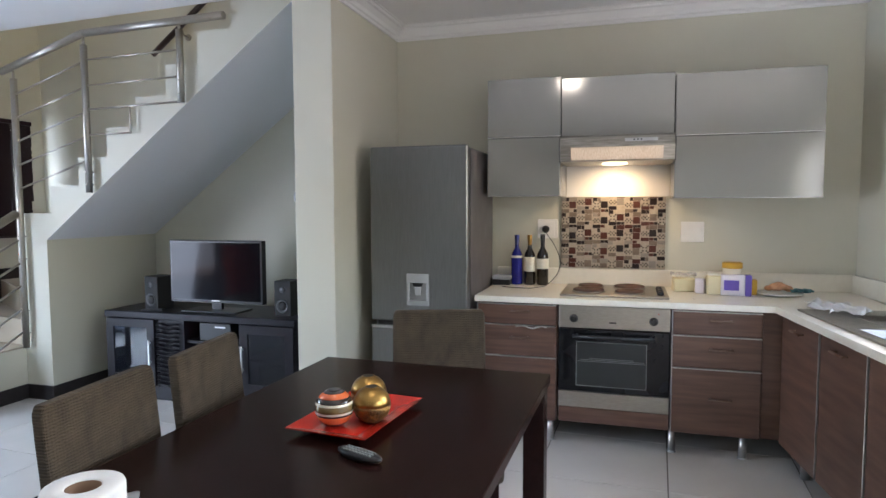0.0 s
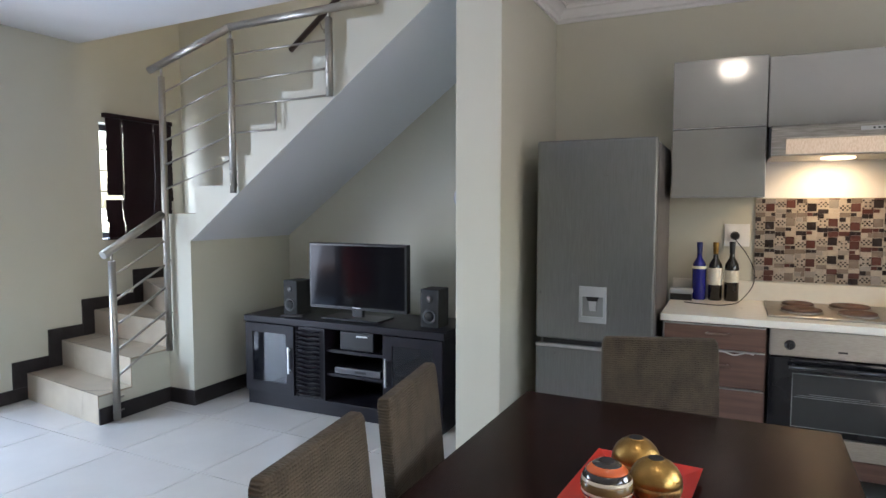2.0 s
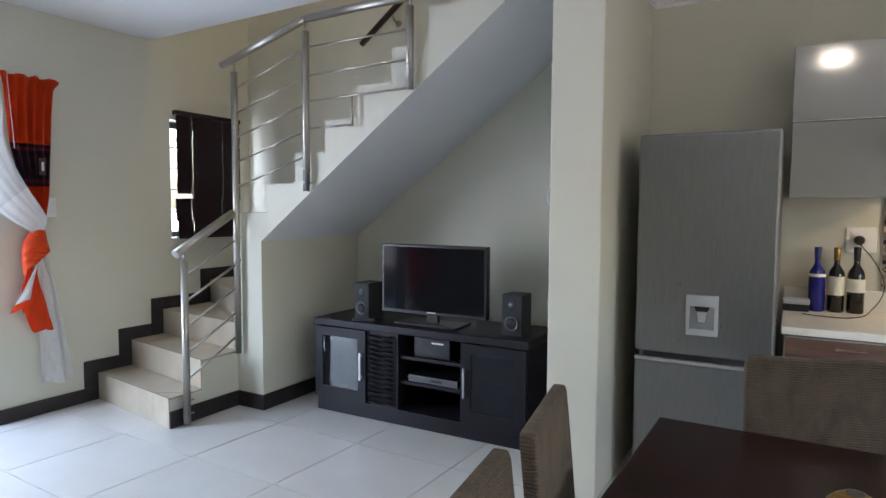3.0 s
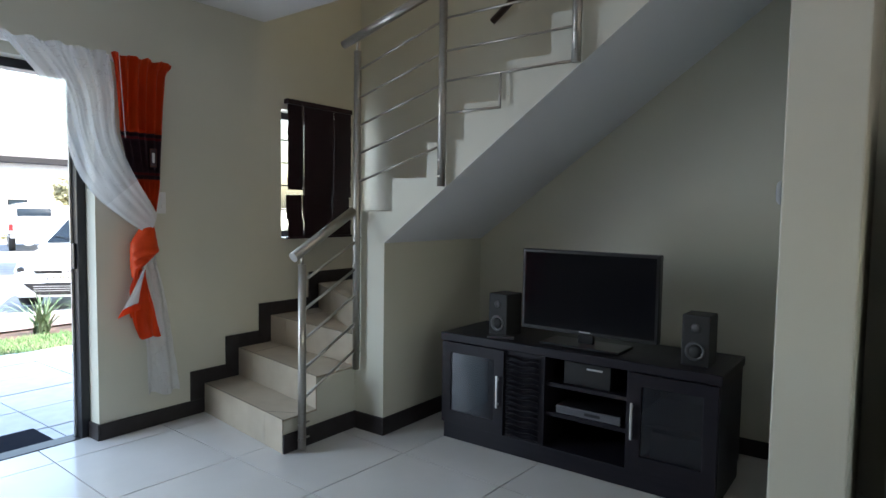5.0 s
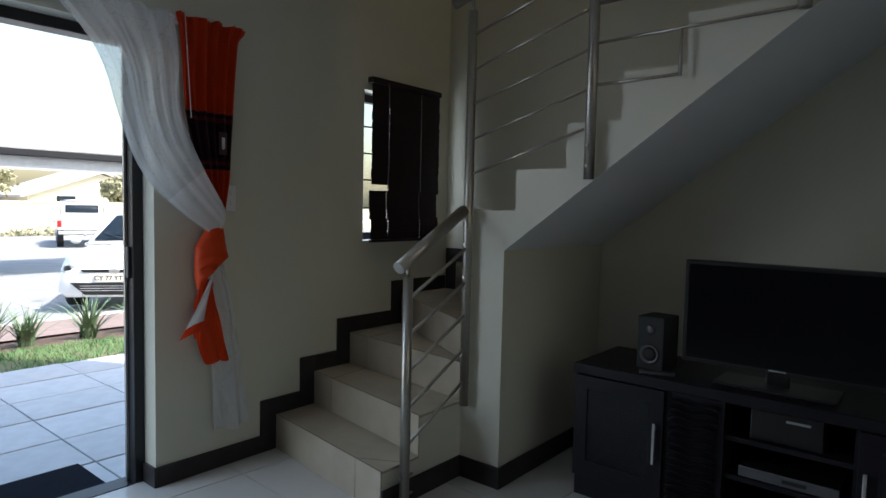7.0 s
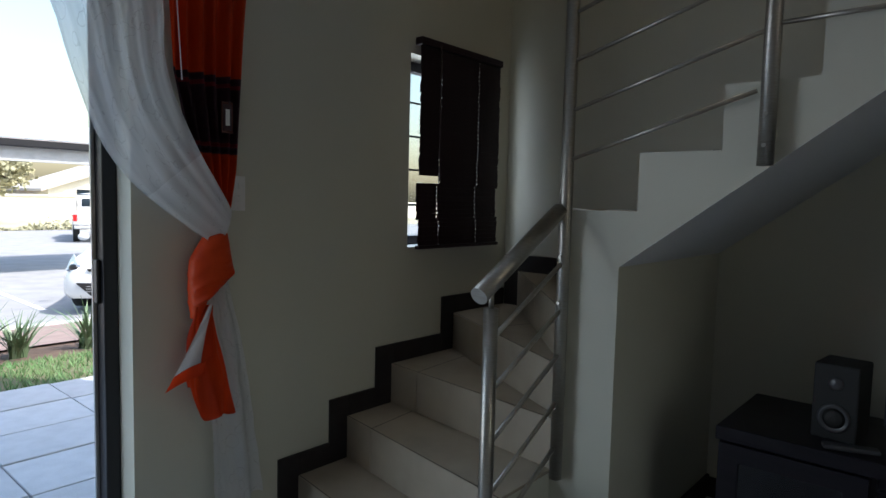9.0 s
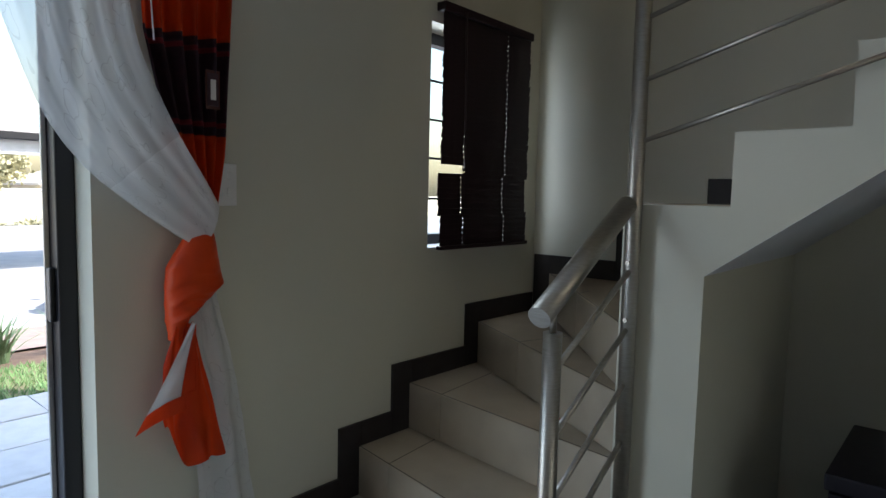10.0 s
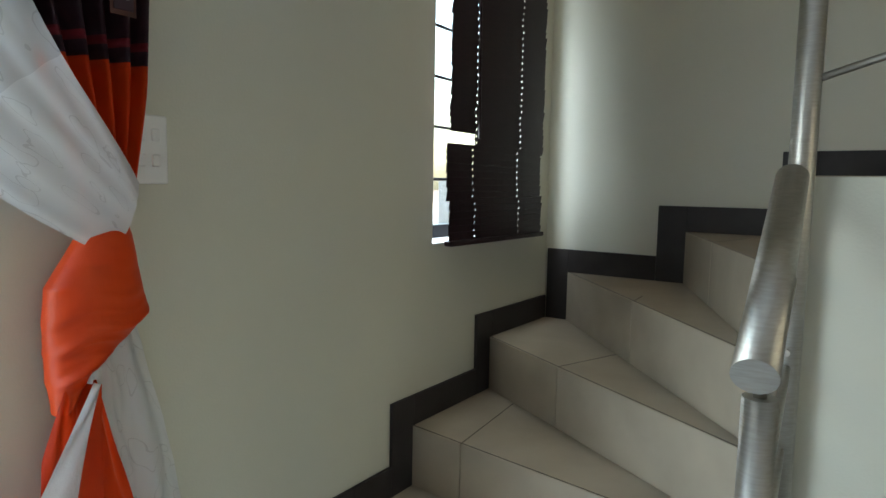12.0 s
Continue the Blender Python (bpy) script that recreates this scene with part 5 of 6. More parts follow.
STRIPEW = material("cream_glaze", (0.62, 0.55, 0.42), 0.2, coat=0.5)
STRIPEO = material("orange_glaze", (0.62, 0.12, 0.03), 0.18, coat=0.5)
STRIPEB = material("dark_glaze", (0.03, 0.022, 0.018), 0.15, coat=0.6)
STRIPEG = material("olive_glaze", (0.16, 0.11, 0.04), 0.18, coat=0.5)
pot(0.1, 2.012, [(-0.93, -0.7, STRIPEB, "dark band"), (-0.7, -0.3, STRIPEO, "orange band"), (-0.3, -0.2, STRIPEB, "dark band"), (-0.2, -0.08, STRIPEW, "cream band"),
                 (-0.08, 0.25, STRIPEG, "olive band"), (0.25, 0.37, STRIPEW, "cream band"), (0.37, 0.6, STRIPEB, "dark band"), (0.6, 0.83, STRIPEO, "orange band"), (0.83, 0.95, STRIPEB, "dark top")],
    "glazed round pot striped orange, cream and black", 0.049)
pot(0.182, 2.062, [(-0.93, 0.05, GOLDROUGH, "crackled lower half"), (0.05, 0.95, GOLD, "smooth gold top")], "round gold lacquer pot with crackled base", 0.049)
pot(0.133, 2.155, [(-0.93, 0.05, GOLDROUGH, "crackled lower half"), (0.05, 0.95, GOLD, "smooth gold top")], "round gold lacquer pot with crackled base", 0.049)

rc = thing("remote_control", "black remote control with grey buttons", "remote", pose(0.24, 1.855, TH, 0, 0, -20))
rcb = lathe([(0.010, -0.006), (0.018, -0.004), (0.021, 0.002), (0.021, 0.006), (0.0185, 0.0095), (0.012, 0.011)], 28)
rcb.transform(Matrix.Translation((0, 0, 0.006)) @ Matrix.Diagonal((3.1, 1.05, 1, 1)))
part("case", rcb, BLACK, rc)
for i in range(9):
    for j in range(3):
        part("button", box(-0.046 + i * 0.0102, -0.040 + i * 0.0102, -0.012 + j * 0.009, -0.006 + j * 0.009, 0.0155, 0.0185, 0.001), GREYBTN, rc)

roll = thing("paper_roll", "white paper kitchen roll standing upright", "paper roll", pose(-0.056, 1.402, TH))
b = bmesh.new()
prof = [(0.063, 0.0), (0.064, 0.005), (0.064, 0.095), (0.062, 0.1), (0.03, 0.1), (0.028, 0.098), (0.028, 0.0)]
ringv = [[b.verts.new((r * math.cos(2 * math.pi * k / 36), r * math.sin(2 * math.pi * k / 36), z)) for k in range(36)] for r, z in prof]
for lo, hi in zip(ringv, ringv[1:] + ringv[:1]):
    for k in range(36):
        b.faces.new((lo[k], lo[(k + 1) % 36], hi[(k + 1) % 36], hi[k])).smooth = True
part("roll", b, PAPER, roll)
b = bmesh.new()
prof = [(0.0278, 0.0), (0.0278, 0.097), (0.0262, 0.097), (0.0262, 0.0)]
ringv = [[b.verts.new((r * math.cos(2 * math.pi * k / 30), r * math.sin(2 * math.pi * k / 30), z)) for k in range(30)] for r, z in prof]
for lo, hi in zip(ringv, ringv[1:] + ringv[:1]):
    for k in range(30):
        b.faces.new((lo[k], lo[(k + 1) % 30], hi[(k + 1) % 30], hi[k])).smooth = True
part("core", b, material("brown_cardboard", (0.2, 0.12, 0.07), 0.8), roll, "brown cardboard core")
pap = thing("crumpled_paper", "torn white paper sheets beside the roll", "paper")
part("sheet", sheet(lambda u, v: (lerp(-0.15, 0.12, u), lerp(1.42, 1.56, v) - 0.03 * u - 0.16 * u * u + 0.008 * math.sin(u * 31) * v, TH + 0.006 + 0.022 * abs(math.sin(u * 7 + v * 3)) * abs(math.sin(v * 6 + u * 2 + 0.5))), 30, 30, 0.001), PAPER, pap)

# ---- television corner ----
tvc = thing("tv_cabinet", "black-brown wooden television cabinet with glass doors", "cabinet")
X0, X1, Y0, Y1, H = -2.6, -1.16, 3.985, 4.44, 0.593
part("top", prism([(X0 - 0.01, Y0 - 0.012), (X1 + 0.01, Y0 - 0.012), (X1 + 0.01, Y1), (X0 - 0.01, Y1)], H - 0.045, H, bevel=0.006), BLACKWOOD, tvc)
part("base", box(X0 + 0.005, X1 - 0.005, Y0 + 0.006, Y1, 0, 0.09, 0.003), BLACKWOOD, tvc)
for x in (X0 + 0.011, -2.2, -1.99, -1.55, X1 - 0.011):
    part("upright", box(x - 0.011, x + 0.011, Y0 + 0.006, Y1, 0.09, H - 0.045), BLACKWOOD, tvc)
part("back", box(X0 + 0.01, X1 - 0.01, Y1 - 0.012, Y1, 0.09, H - 0.046), BLACKWOOD, tvc)
for z in (0.255, 0.405):
    part("shelf", box(-1.979, -1.561, Y0 + 0.03, Y1 - 0.013, z - 0.009, z + 0.009), BLACKWOOD, tvc)
part("shelf", box(-1.539, X1 - 0.022, Y0 + 0.03, Y1 - 0.013, 0.3, 0.318), BLACKWOOD, tvc)
for x0, x1, hx in ((-2.598, -2.205, -2.235), (-1.548, -1.163, -1.525)):
    z0, z1 = 0.095, H - 0.05
    fb = ring(x0, x1, z0, z1, 0.06, 0.06, 0.07, 0.055, Y0 - 0.012, Y0 + 0.005)
    d = part("door", fb, BLACKWOOD, tvc, "framed door with dark glass")
    part("pane", box(x0 + 0.058, x1 - 0.058, Y0 - 0.006, Y0 - 0.002, z0 + 0.068, z1 - 0.053), DOORPANE, d, "dark glass pane")
    hb = box(hx - 0.006, hx + 0.006, Y0 - 0.034, Y0 - 0.026, 0.24, 0.41, 0.002)
    for z in (0.26, 0.39):
        hb = box(hx - 0.004, hx + 0.004, Y0 - 0.027, Y0 - 0.012, z - 0.005, z + 0.005, bm=hb)
    part("handle", hb, ALU, d, "flat steel handle")
# ribbed wavy column
for k in range(15):
    z = 0.115 + k * 0.0285
    b = sheet(lambda u, v: (lerp(-2.187, -2.002, u), Y0 - 0.002 - 0.016 * math.sin(math.pi * v), z + 0.0095 * (2 * v - 1) + 0.0045 * math.sin(u * 9.4 + (k % 2) * 0.8)), 18, 6, 0.002)
    part("wavy_slat", b, BLACKWOOD, tvc)
part("slat_backing", box(-2.189, -2.001, Y0 + 0.012, Y0 + 0.02, 0.09, H - 0.046), BLACKWOOD, tvc)

dvd = thing("dvd_player", "flat silver-grey disc player on the middle shelf", "player")
part("case", box(-1.93, -1.6, Y0 + 0.05, Y1 - 0.06, 0.265, 0.305, 0.003), BLACK, dvd)
part("front", box(-1.93, -1.6, Y0 + 0.042, Y0 + 0.05, 0.265, 0.305, 0.002), material("dark_grey_plastic", (0.11, 0.11, 0.12), 0.3), dvd)
part("display", box(-1.78, -1.7, Y0 + 0.0405, Y0 + 0.0425, 0.278, 0.292), BLACK, dvd)
spk = thing("sub_box", "black box speaker on the upper shelf", "speaker")
part("case", box(-1.9, -1.66, Y0 + 0.06, Y1 - 0.06, 0.414, 0.53, 0.004), BLACK, spk)
part("badge", box(-1.78, -1.7, Y0 + 0.057, Y0 + 0.0605, 0.5, 0.509, 0.001), ALU, spk, "silver badge")
bxs = thing("storage_box", "dark grey box behind the glass door", "box")
part("case", box(-1.47, -1.24, Y0 + 0.08, Y1 - 0.05, 0.09, 0.26, 0.004), material("grey_blue_box", (0.05, 0.055, 0.07), 0.5), bxs)

tv = thing("television", "black flat screen television on a glass stand", "television", pose(-1.836, 4.15, H))
part("case", box(-0.362, 0.362, -0.012, 0.035, 0.055, 0.477, 0.006), BLACK, tv)
part("screen", box(-0.345, 0.345, -0.0145, -0.011, 0.075, 0.461, 0.0), SCREEN, tv, "glossy dark screen")
part("bezel_strip", box(-0.36, 0.36, -0.016, -0.01, 0.057, 0.066, 0.002), BLACK, tv, "glossy lower edge")
part("mark", box(-0.03, 0.03, -0.0165, -0.014, 0.068, 0.073), ALU, tv)
part("neck", box(-0.04, 0.04, -0.005, 0.02, 0.008, 0.08, 0.004), BLACK, tv)
part("foot", box(-0.21, 0.21, -0.1, 0.1, 0, 0.012, 0.005), BLACK, tv, "glossy black foot")


RINGGREY = material("dark_ring_plastic", (0.06, 0.06, 0.065), 0.3)


def speaker(x, y, turn, label):
    u = thing("loudspeaker", label, "speaker", pose(x, y, H, 0, 0, turn), group="speakers beside the television")
    part("cabinet", box(-0.06, 0.06, -0.07, 0.07, 0, 0.228, 0.006), BLACK_MATT, u)
    part("woofer", lathe([(0.042, 0), (0.044, 0.004), (0.036, 0.006), (0.03, 0.002), (0.012, -0.002 + 0.002), (0.01, 0.008)], 28, m=pose(0, -0.07, 0.068, 90)), RINGGREY, u, "ringed cone")
    part("cone", lathe([(0.03, 0), (0.02, 0.003), (0.008, 0.007)], 20, m=pose(0, -0.072, 0.068, 90)), BLACK_MATT, u)
    part("tweeter", lathe([(0.02, 0), (0.021, 0.003), (0.012, 0.004), (0.004, 0.007)], 20, m=pose(0, -0.07, 0.172, 90)), RINGGREY, u)


speaker(-2.305, 4.15, -6, "small black two-way loudspeaker on the cabinet")
speaker(-1.29, 4.14, 0, "small black two-way loudspeaker on the cabinet")
ctrl = thing("remote_control", "slim dark grey remote lying by the television", "remote", pose(-2.26, 4.03, H, 0, 0, 20))
part("case", box(-0.07, 0.07, -0.018, 0.018, 0, 0.014, 0.005), RINGGREY, ctrl)

# ---- outside ----
def ground_z(x):
    return -0.085 if x > -7 else max(-0.46, -0.085 + (x + 7) * 0.075)


gb = bmesh.new()
xsg = [-4.2, -6.95, -7.0, -9.0, -11.5, -12.5, -40, -300]
for a, c in zip(xsg, xsg[1:]):
    v = [gb.verts.new((a, -300, ground_z(a) - 0.03)), gb.verts.new((c, -300, ground_z(c) - 0.03)), gb.verts.new((c, 300, ground_z(c) - 0.03)), gb.verts.new((a, 300, ground_z(a) - 0.03))]
    gb.faces.new(v[::-1])
v = [gb.verts.new(p) for p in ((-4.2, -300, -0.4), (-4.2, 300, -0.4), (300, 300, -0.4), (300, -300, -0.4))]
gb.faces.new(v[::-1])
bmesh.ops.remove_doubles(gb, verts=gb.verts[:], dist=1e-4)
structure(link("ground", gb, SOIL), "bare earth ground running to the horizon", "ground")


def strip(x0, x1, lift, mat, name, label, y0=-60, y1=60):
    b = bmesh.new()
    xsn = sorted({x0, x1, *[x for x in xsg if x1 < x < x0]}, reverse=True)
    for a, c in zip(xsn, xsn[1:]):
        v = [b.verts.new(p) for p in ((a, y0, ground_z(a) + lift), (c, y0, ground_z(c) + lift), (c, y1, ground_z(c) + lift), (a, y1, ground_z(a) + lift))]
        b.faces.new(v[::-1])
    bmesh.ops.remove_doubles(b, verts=b.verts[:], dist=1e-4)
    return structure(link(name, b, mat), label, name)


strip(-8.95, -10.6, -0.005, PINKP, "pavement", "pink block-paved strip")
strip(-10.6, -34, 0.0, ROADP, "road", "grey block-paved parking yard")
strip(-34, -60, 0.02, DRYGRASS, "lawn", "pale dry verge beyond the yard")
kerb = structure(link("kerb", box(-10.66, -10.55, -40, 40, ground_z(-10.6) - 0.05, ground_z(-10.6) + 0.02, 0.01), PAVER), "concrete kerb", "kerb")
# painted bay lines
for y in (4.9, 7.6):
    structure(link("road_marking", box(-16.5, -11.3, y, y + 0.08, -0.457, -0.4525), WHITE), "faded white bay line", "marking")

mat_ = thing("door_mat", "thin dark rubber door mat", "mat", pose(-4.5, 2.3, -0.084, 0, 0, 0))
part("pad", box(-0.2, 0.2, -0.42, 0.42, 0, 0.014, 0.005), MAT_RUBBER, mat_)

# lawn strip of blades
rng = random.Random(3)
verts, faces = [], []
for k in range(14000):
    x, y = rng.uniform(-8.15, -6.93), rng.uniform(0.2, 7.5)
    if noise.noise(Vector((x * 1.3, y * 1.3, 2))) < -0.28 and rng.random() < 0.8:
        continue
    z = ground_z(x) - 0.03
    h, a, w = rng.uniform(0.03, 0.07), rng.uniform(0, 6.28), 0.006
    lx, ly = rng.uniform(-0.04, 0.04), rng.uniform(-0.04, 0.04)
    i = len(verts)
    verts += [(x - w * math.cos(a), y - w * math.sin(a), z), (x + w * math.cos(a), y + w * math.sin(a), z), (x + lx, y + ly, z + h)]
    faces.append((i, i + 1, i + 2))
me = bpy.data.meshes.new("lawn_grass")
me.from_pydata(verts, [], faces)
me.materials.append(GRASS)
tagged(new("lawn_grass", me), "short patchy green lawn grass", "grass", kind="stuff")
strip(-6.93, -8.15, -0.022, material("lawn_thatch", (0.11, 0.13, 0.05), 0.9, second=(0.16, 0.13, 0.075), scale=6, bump=0.6), "lawn_bed", "mown lawn strip", 0.0, 8.0)


def strap_plant(x, y, size, seed):
    u = thing("strap_leaf_plant", "clump of arching green strap leaves", "plant", pose(x, y, ground_z(x) - 0.03), group="bed plants")
    rng = random.Random(seed)
    vs, fs = [], []
    for k in range(58):
        a, lean, h = rng.uniform(0, 6.28), rng.uniform(0.15, 0.95), size * rng.uniform(0.7, 1.1)
        bx, by = rng.uniform(-0.06, 0.06), rng.uniform(-0.06, 0.06)
        i = len(vs)
        for s in range(5):
            t = s / 4
            r = lean * size * t ** 1.6
            z = h * (t - 0.35 * lean * t * t)
            w = 0.014 * (1 - t) ** 0.6 + 0.0008
            px, py = bx + r * math.cos(a), by + r * math.sin(a)
            vs += [(px - w * math.sin(a), py + w * math.cos(a), z), (px + w * math.sin(a), py - w * math.cos(a), z)]
        for s in range(4):
            fs.append((i + 2 * s, i + 2 * s + 1, i + 2 * s + 3, i + 2 * s + 2))
    m = bpy.data.meshes.new("leaves")
    m.from_pydata(vs, [], fs)
    m.materials.append(LEAF)
    o = new("leaves", m)
    o.parent = u


for k, (x, y, s) in enumerate(((-8.45, 4.2, 0.46), (-8.55, 3.35, 0.5), (-8.5, 3.62, 0.4), (-8.5, 4.78, 0.42), (-8.5, 2.6, 0.45), (-8.5, 1.7, 0.45), (-8.5, 5.5, 0.45))):
    strap_plant(x, y, s * 1.15, 20 + k)


# ---- vehicles ----
def loft(sections, mat, name, parent, label=""):
    """A closed skin over outlines of equal length, one per station along x."""
    b = bmesh.new()
    rings = [[b.verts.new((x, y, z)) for y, z in sec] for x, sec in sections]
    n = len(rings[0])
    for a, c in zip(rings, rings[1:]):
        for k in range(n):
            b.faces.new((a[k], a[(k + 1) % n], c[(k + 1) % n], c[k])).smooth = True
    b.faces.new(rings[0]), b.faces.new(rings[-1][::-1])
    bmesh.ops.recalc_face_normals(b, faces=b.faces[:])
    return part(name, b, mat, parent, label)


def hull(w, z0, z1, top_w, crown=0.03):
    """A rounded cross-section, w and top_w half widths."""
    return [(-w * 0.9, z0), (w * 0.9, z0), (w, z0 + 0.08), (w, lerp(z0, z1, 0.5)), (lerp(w, top_w, 0.5), lerp(z0, z1, 0.85)), (top_w * 0.9, z1), (0.3 * top_w, z1 + crown), (-0.3 * top_w, z1 + crown),
            (-top_w * 0.9, z1), (-lerp(w, top_w, 0.5), lerp(z0, z1, 0.85)), (-w, lerp(z0, z1, 0.5)), (-w, z0 + 0.08)]


def wheel(parent, x, y, r=0.31, w=0.2):
    b = tube((x, y - w / 2, r), (x, y + w / 2, r), r, seg=28)
    wh = part("wheel", b, TYRE, parent, "black tyre")
    s = 1 if y > 0 else -1
    rb = tube((x, y + s * w / 2, r), (x, y + s * (w / 2 + 0.01), r), r * 0.62, seg=24)
    part("rim", rb, ALU, wh, "alloy rim")


def hatchback(m):
    """A small hatchback whose nose points to +x."""
    u = thing("hatchback_car", "white hatchback parked facing the house", "car", m)
    S = [(-3.75, hull(0.70, 0.45, 0.85, 0.6)), (-3.6, hull(0.80, 0.3, 0.95, 0.72)), (-2.9, hull(0.85, 0.2, 0.96, 0.78)), (-1.2, hull(0.85, 0.2, 0.94, 0.78)), (-0.85, hull(0.85, 0.2, 0.92, 0.76)),
         (-0.45, hull(0.85, 0.19, 0.84, 0.72)), (-0.2, hull(0.84, 0.19, 0.77, 0.68)), (-0.06, hull(0.8, 0.2, 0.71, 0.62)), (0.03, hull(0.72, 0.21, 0.655, 0.56, 0.02)),
         (0.075, hull(0.6, 0.23, 0.6, 0.48, 0.012)), (0.1, hull(0.42, 0.27, 0.52, 0.36, 0.008))]
    loft(S, CARPAINT, "body", u, "white painted body")
    C = [(-3.65, hull(0.62, 0.9, 1.2, 0.5)), (-3.2, hull(0.72, 0.9, 1.42, 0.55)), (-2.3, hull(0.74, 0.9, 1.47, 0.56)), (-1.8, hull(0.74, 0.9, 1.44, 0.55)), (-0.95, hull(0.72, 0.9, 0.98, 0.64, 0.02))]
    loft(C, CARPAINT, "cabin", u, "white roof and pillars")
    gl = bmesh.new()
    v = [gl.verts.new(p) for p in ((-1.76, -0.46, 1.445), (-1.76, 0.46, 1.445), (-0.98, 0.6, 1.03), (-0.98, -0.6, 1.03))]
    gl.faces.new(v)
    bmesh.ops.solidify(gl, geom=gl.faces[:], thickness=0.03)
    part("windscreen", gl, CARGLASS, u, "dark windscreen")
    for s in (-1, 1):
        sg = bmesh.new()
        v = [sg.verts.new(p) for p in ((-1.2, s * 0.735, 1.02), (-1.85, s * 0.64, 1.38), (-3.0, s * 0.64, 1.38), (-3.1, s * 0.735, 1.04))]
        sg.faces.new(v)
        bmesh.ops.solidify(sg, geom=sg.faces[:], thickness=0.03)
        part("side_window", sg, CARGLASS, u, "dark side window")
        lens = [(0.055, 0.40, 0.615), (-0.02, 0.62, 0.685), (-0.42, 0.80, 0.80), (-0.36, 0.835, 0.70), (-0.1, 0.79, 0.59), (0.02, 0.66, 0.555)]
        hl = bmesh.new()
        f = hl.faces.new([hl.verts.new((x, s * y, z)) for x, y, z in (lens if s > 0 else lens[::-1])])
        bmesh.ops.triangulate(hl, faces=[f])
        bmesh.ops.solidify(hl, geom=hl.faces[:], thickness=-0.02)
        bmesh.ops.recalc_face_normals(hl, faces=hl.faces[:])
        part("headlight", hl, LAMPLENS, u, "clear swept headlight")
        rf = bmesh.new()
        bmesh.ops.create_uvsphere(rf, u_segments=14, v_segments=8, radius=1)
        rf.transform(pose(-0.03, s * 0.67, 0.63, 0, 0, s * 35) @ Matrix.Diagonal((0.03, 0.085, 0.05, 1)))
        part("lamp_reflector", rf, BLACK, u, "dark lamp centre", True)
        fog = [(0.03, 0.64, 0.46), (-0.09, 0.80, 0.49), (-0.1, 0.81, 0.38), (0.02, 0.68, 0.33)]
        fg = bmesh.new()
        fg.faces.new([fg.verts.new((x + 0.012, s * y, z)) for x, y, z in (fog if s > 0 else fog[::-1])])
        bmesh.ops.solidify(fg, geom=fg.faces[:], thickness=-0.025)
        bmesh.ops.recalc_face_normals(fg, faces=fg.faces[:])
        part("fog_lamp", fg, LAMPLENS, u, "fog lamp")
        mr = bmesh.new()
        bmesh.ops.create_uvsphere(mr, u_segments=14, v_segments=8, radius=1)
        mr.transform(pose(-1.15, s * 0.92, 1.02) @ Matrix.Diagonal((0.06, 0.085, 0.06, 1)))
        part("mirror", mr, CARPAINT, u, "white door mirror", True)
        wheel(u, -0.75, s * 0.76)
        wheel(u, -3.05, s * 0.76)
    part("upper_grille", prism([(-0.42, 0.585), (0.42, 0.585), (0.46, 0.625), (-0.46, 0.625)], 0.0, 0.1, "x"), BLACK, u, "thin black upper grille")
    lg = part("lower_grille", prism([(-0.4, 0.25), (0.4, 0.25), (0.6, 0.43), (-0.6, 0.43)], -0.1, 0.115, "x", bevel=0.012), BLACK, u, "wide black lower grille")
    for z in (0.315, 0.35, 0.385):
        part("grille_bar", box(0.115, 0.12, -0.46, 0.46, z - 0.004, z + 0.004), PLASTIC_GREY, lg)
    bd = bmesh.new()
    bmesh.ops.create_uvsphere(bd, u_segments=16, v_segments=8, radius=1)
    bd.transform(pose(0.1, 0, 0.605) @ Matrix.Diagonal((0.012, 0.075, 0.042, 1)))
    part("badge", bd, ALU, u, "oval chrome badge", True)
    pl = part("number_plate", box(0.098, 0.125, -0.26, 0.26, 0.445, 0.555, 0.004), LABEL, u, "pale number plate")
    cu = bpy.data.curves.new("plate_text", "FONT")
    cu.body, cu.size, cu.align_x, cu.align_y, cu.extrude = "CY 77 YT GP", 0.095, "CENTER", "CENTER", 0.002
    tmp = new("plate_text", cu)
    tm = bpy.data.meshes.new_from_object(tmp.evaluated_get(bpy.context.evaluated_depsgraph_get()))
    bpy.data.objects.remove(tmp)
    tm.materials.append(FRAME)
    to = new("plate_text", tm)
    to.parent = pl
    to.matrix_local = pose(0.1275, 0, 0.5, 90, 0, 90)
    for s in (-1, 1):
        part("wiper", tube((-0.95, s * 0.1, 1.04), (-1.15, s * 0.1 - 0.4, 1.14), 0.008, seg=6), BLACK, u)
    return u


hatchback(pose(-11.0, 5.56, -0.392, 0, -1.6, -38))


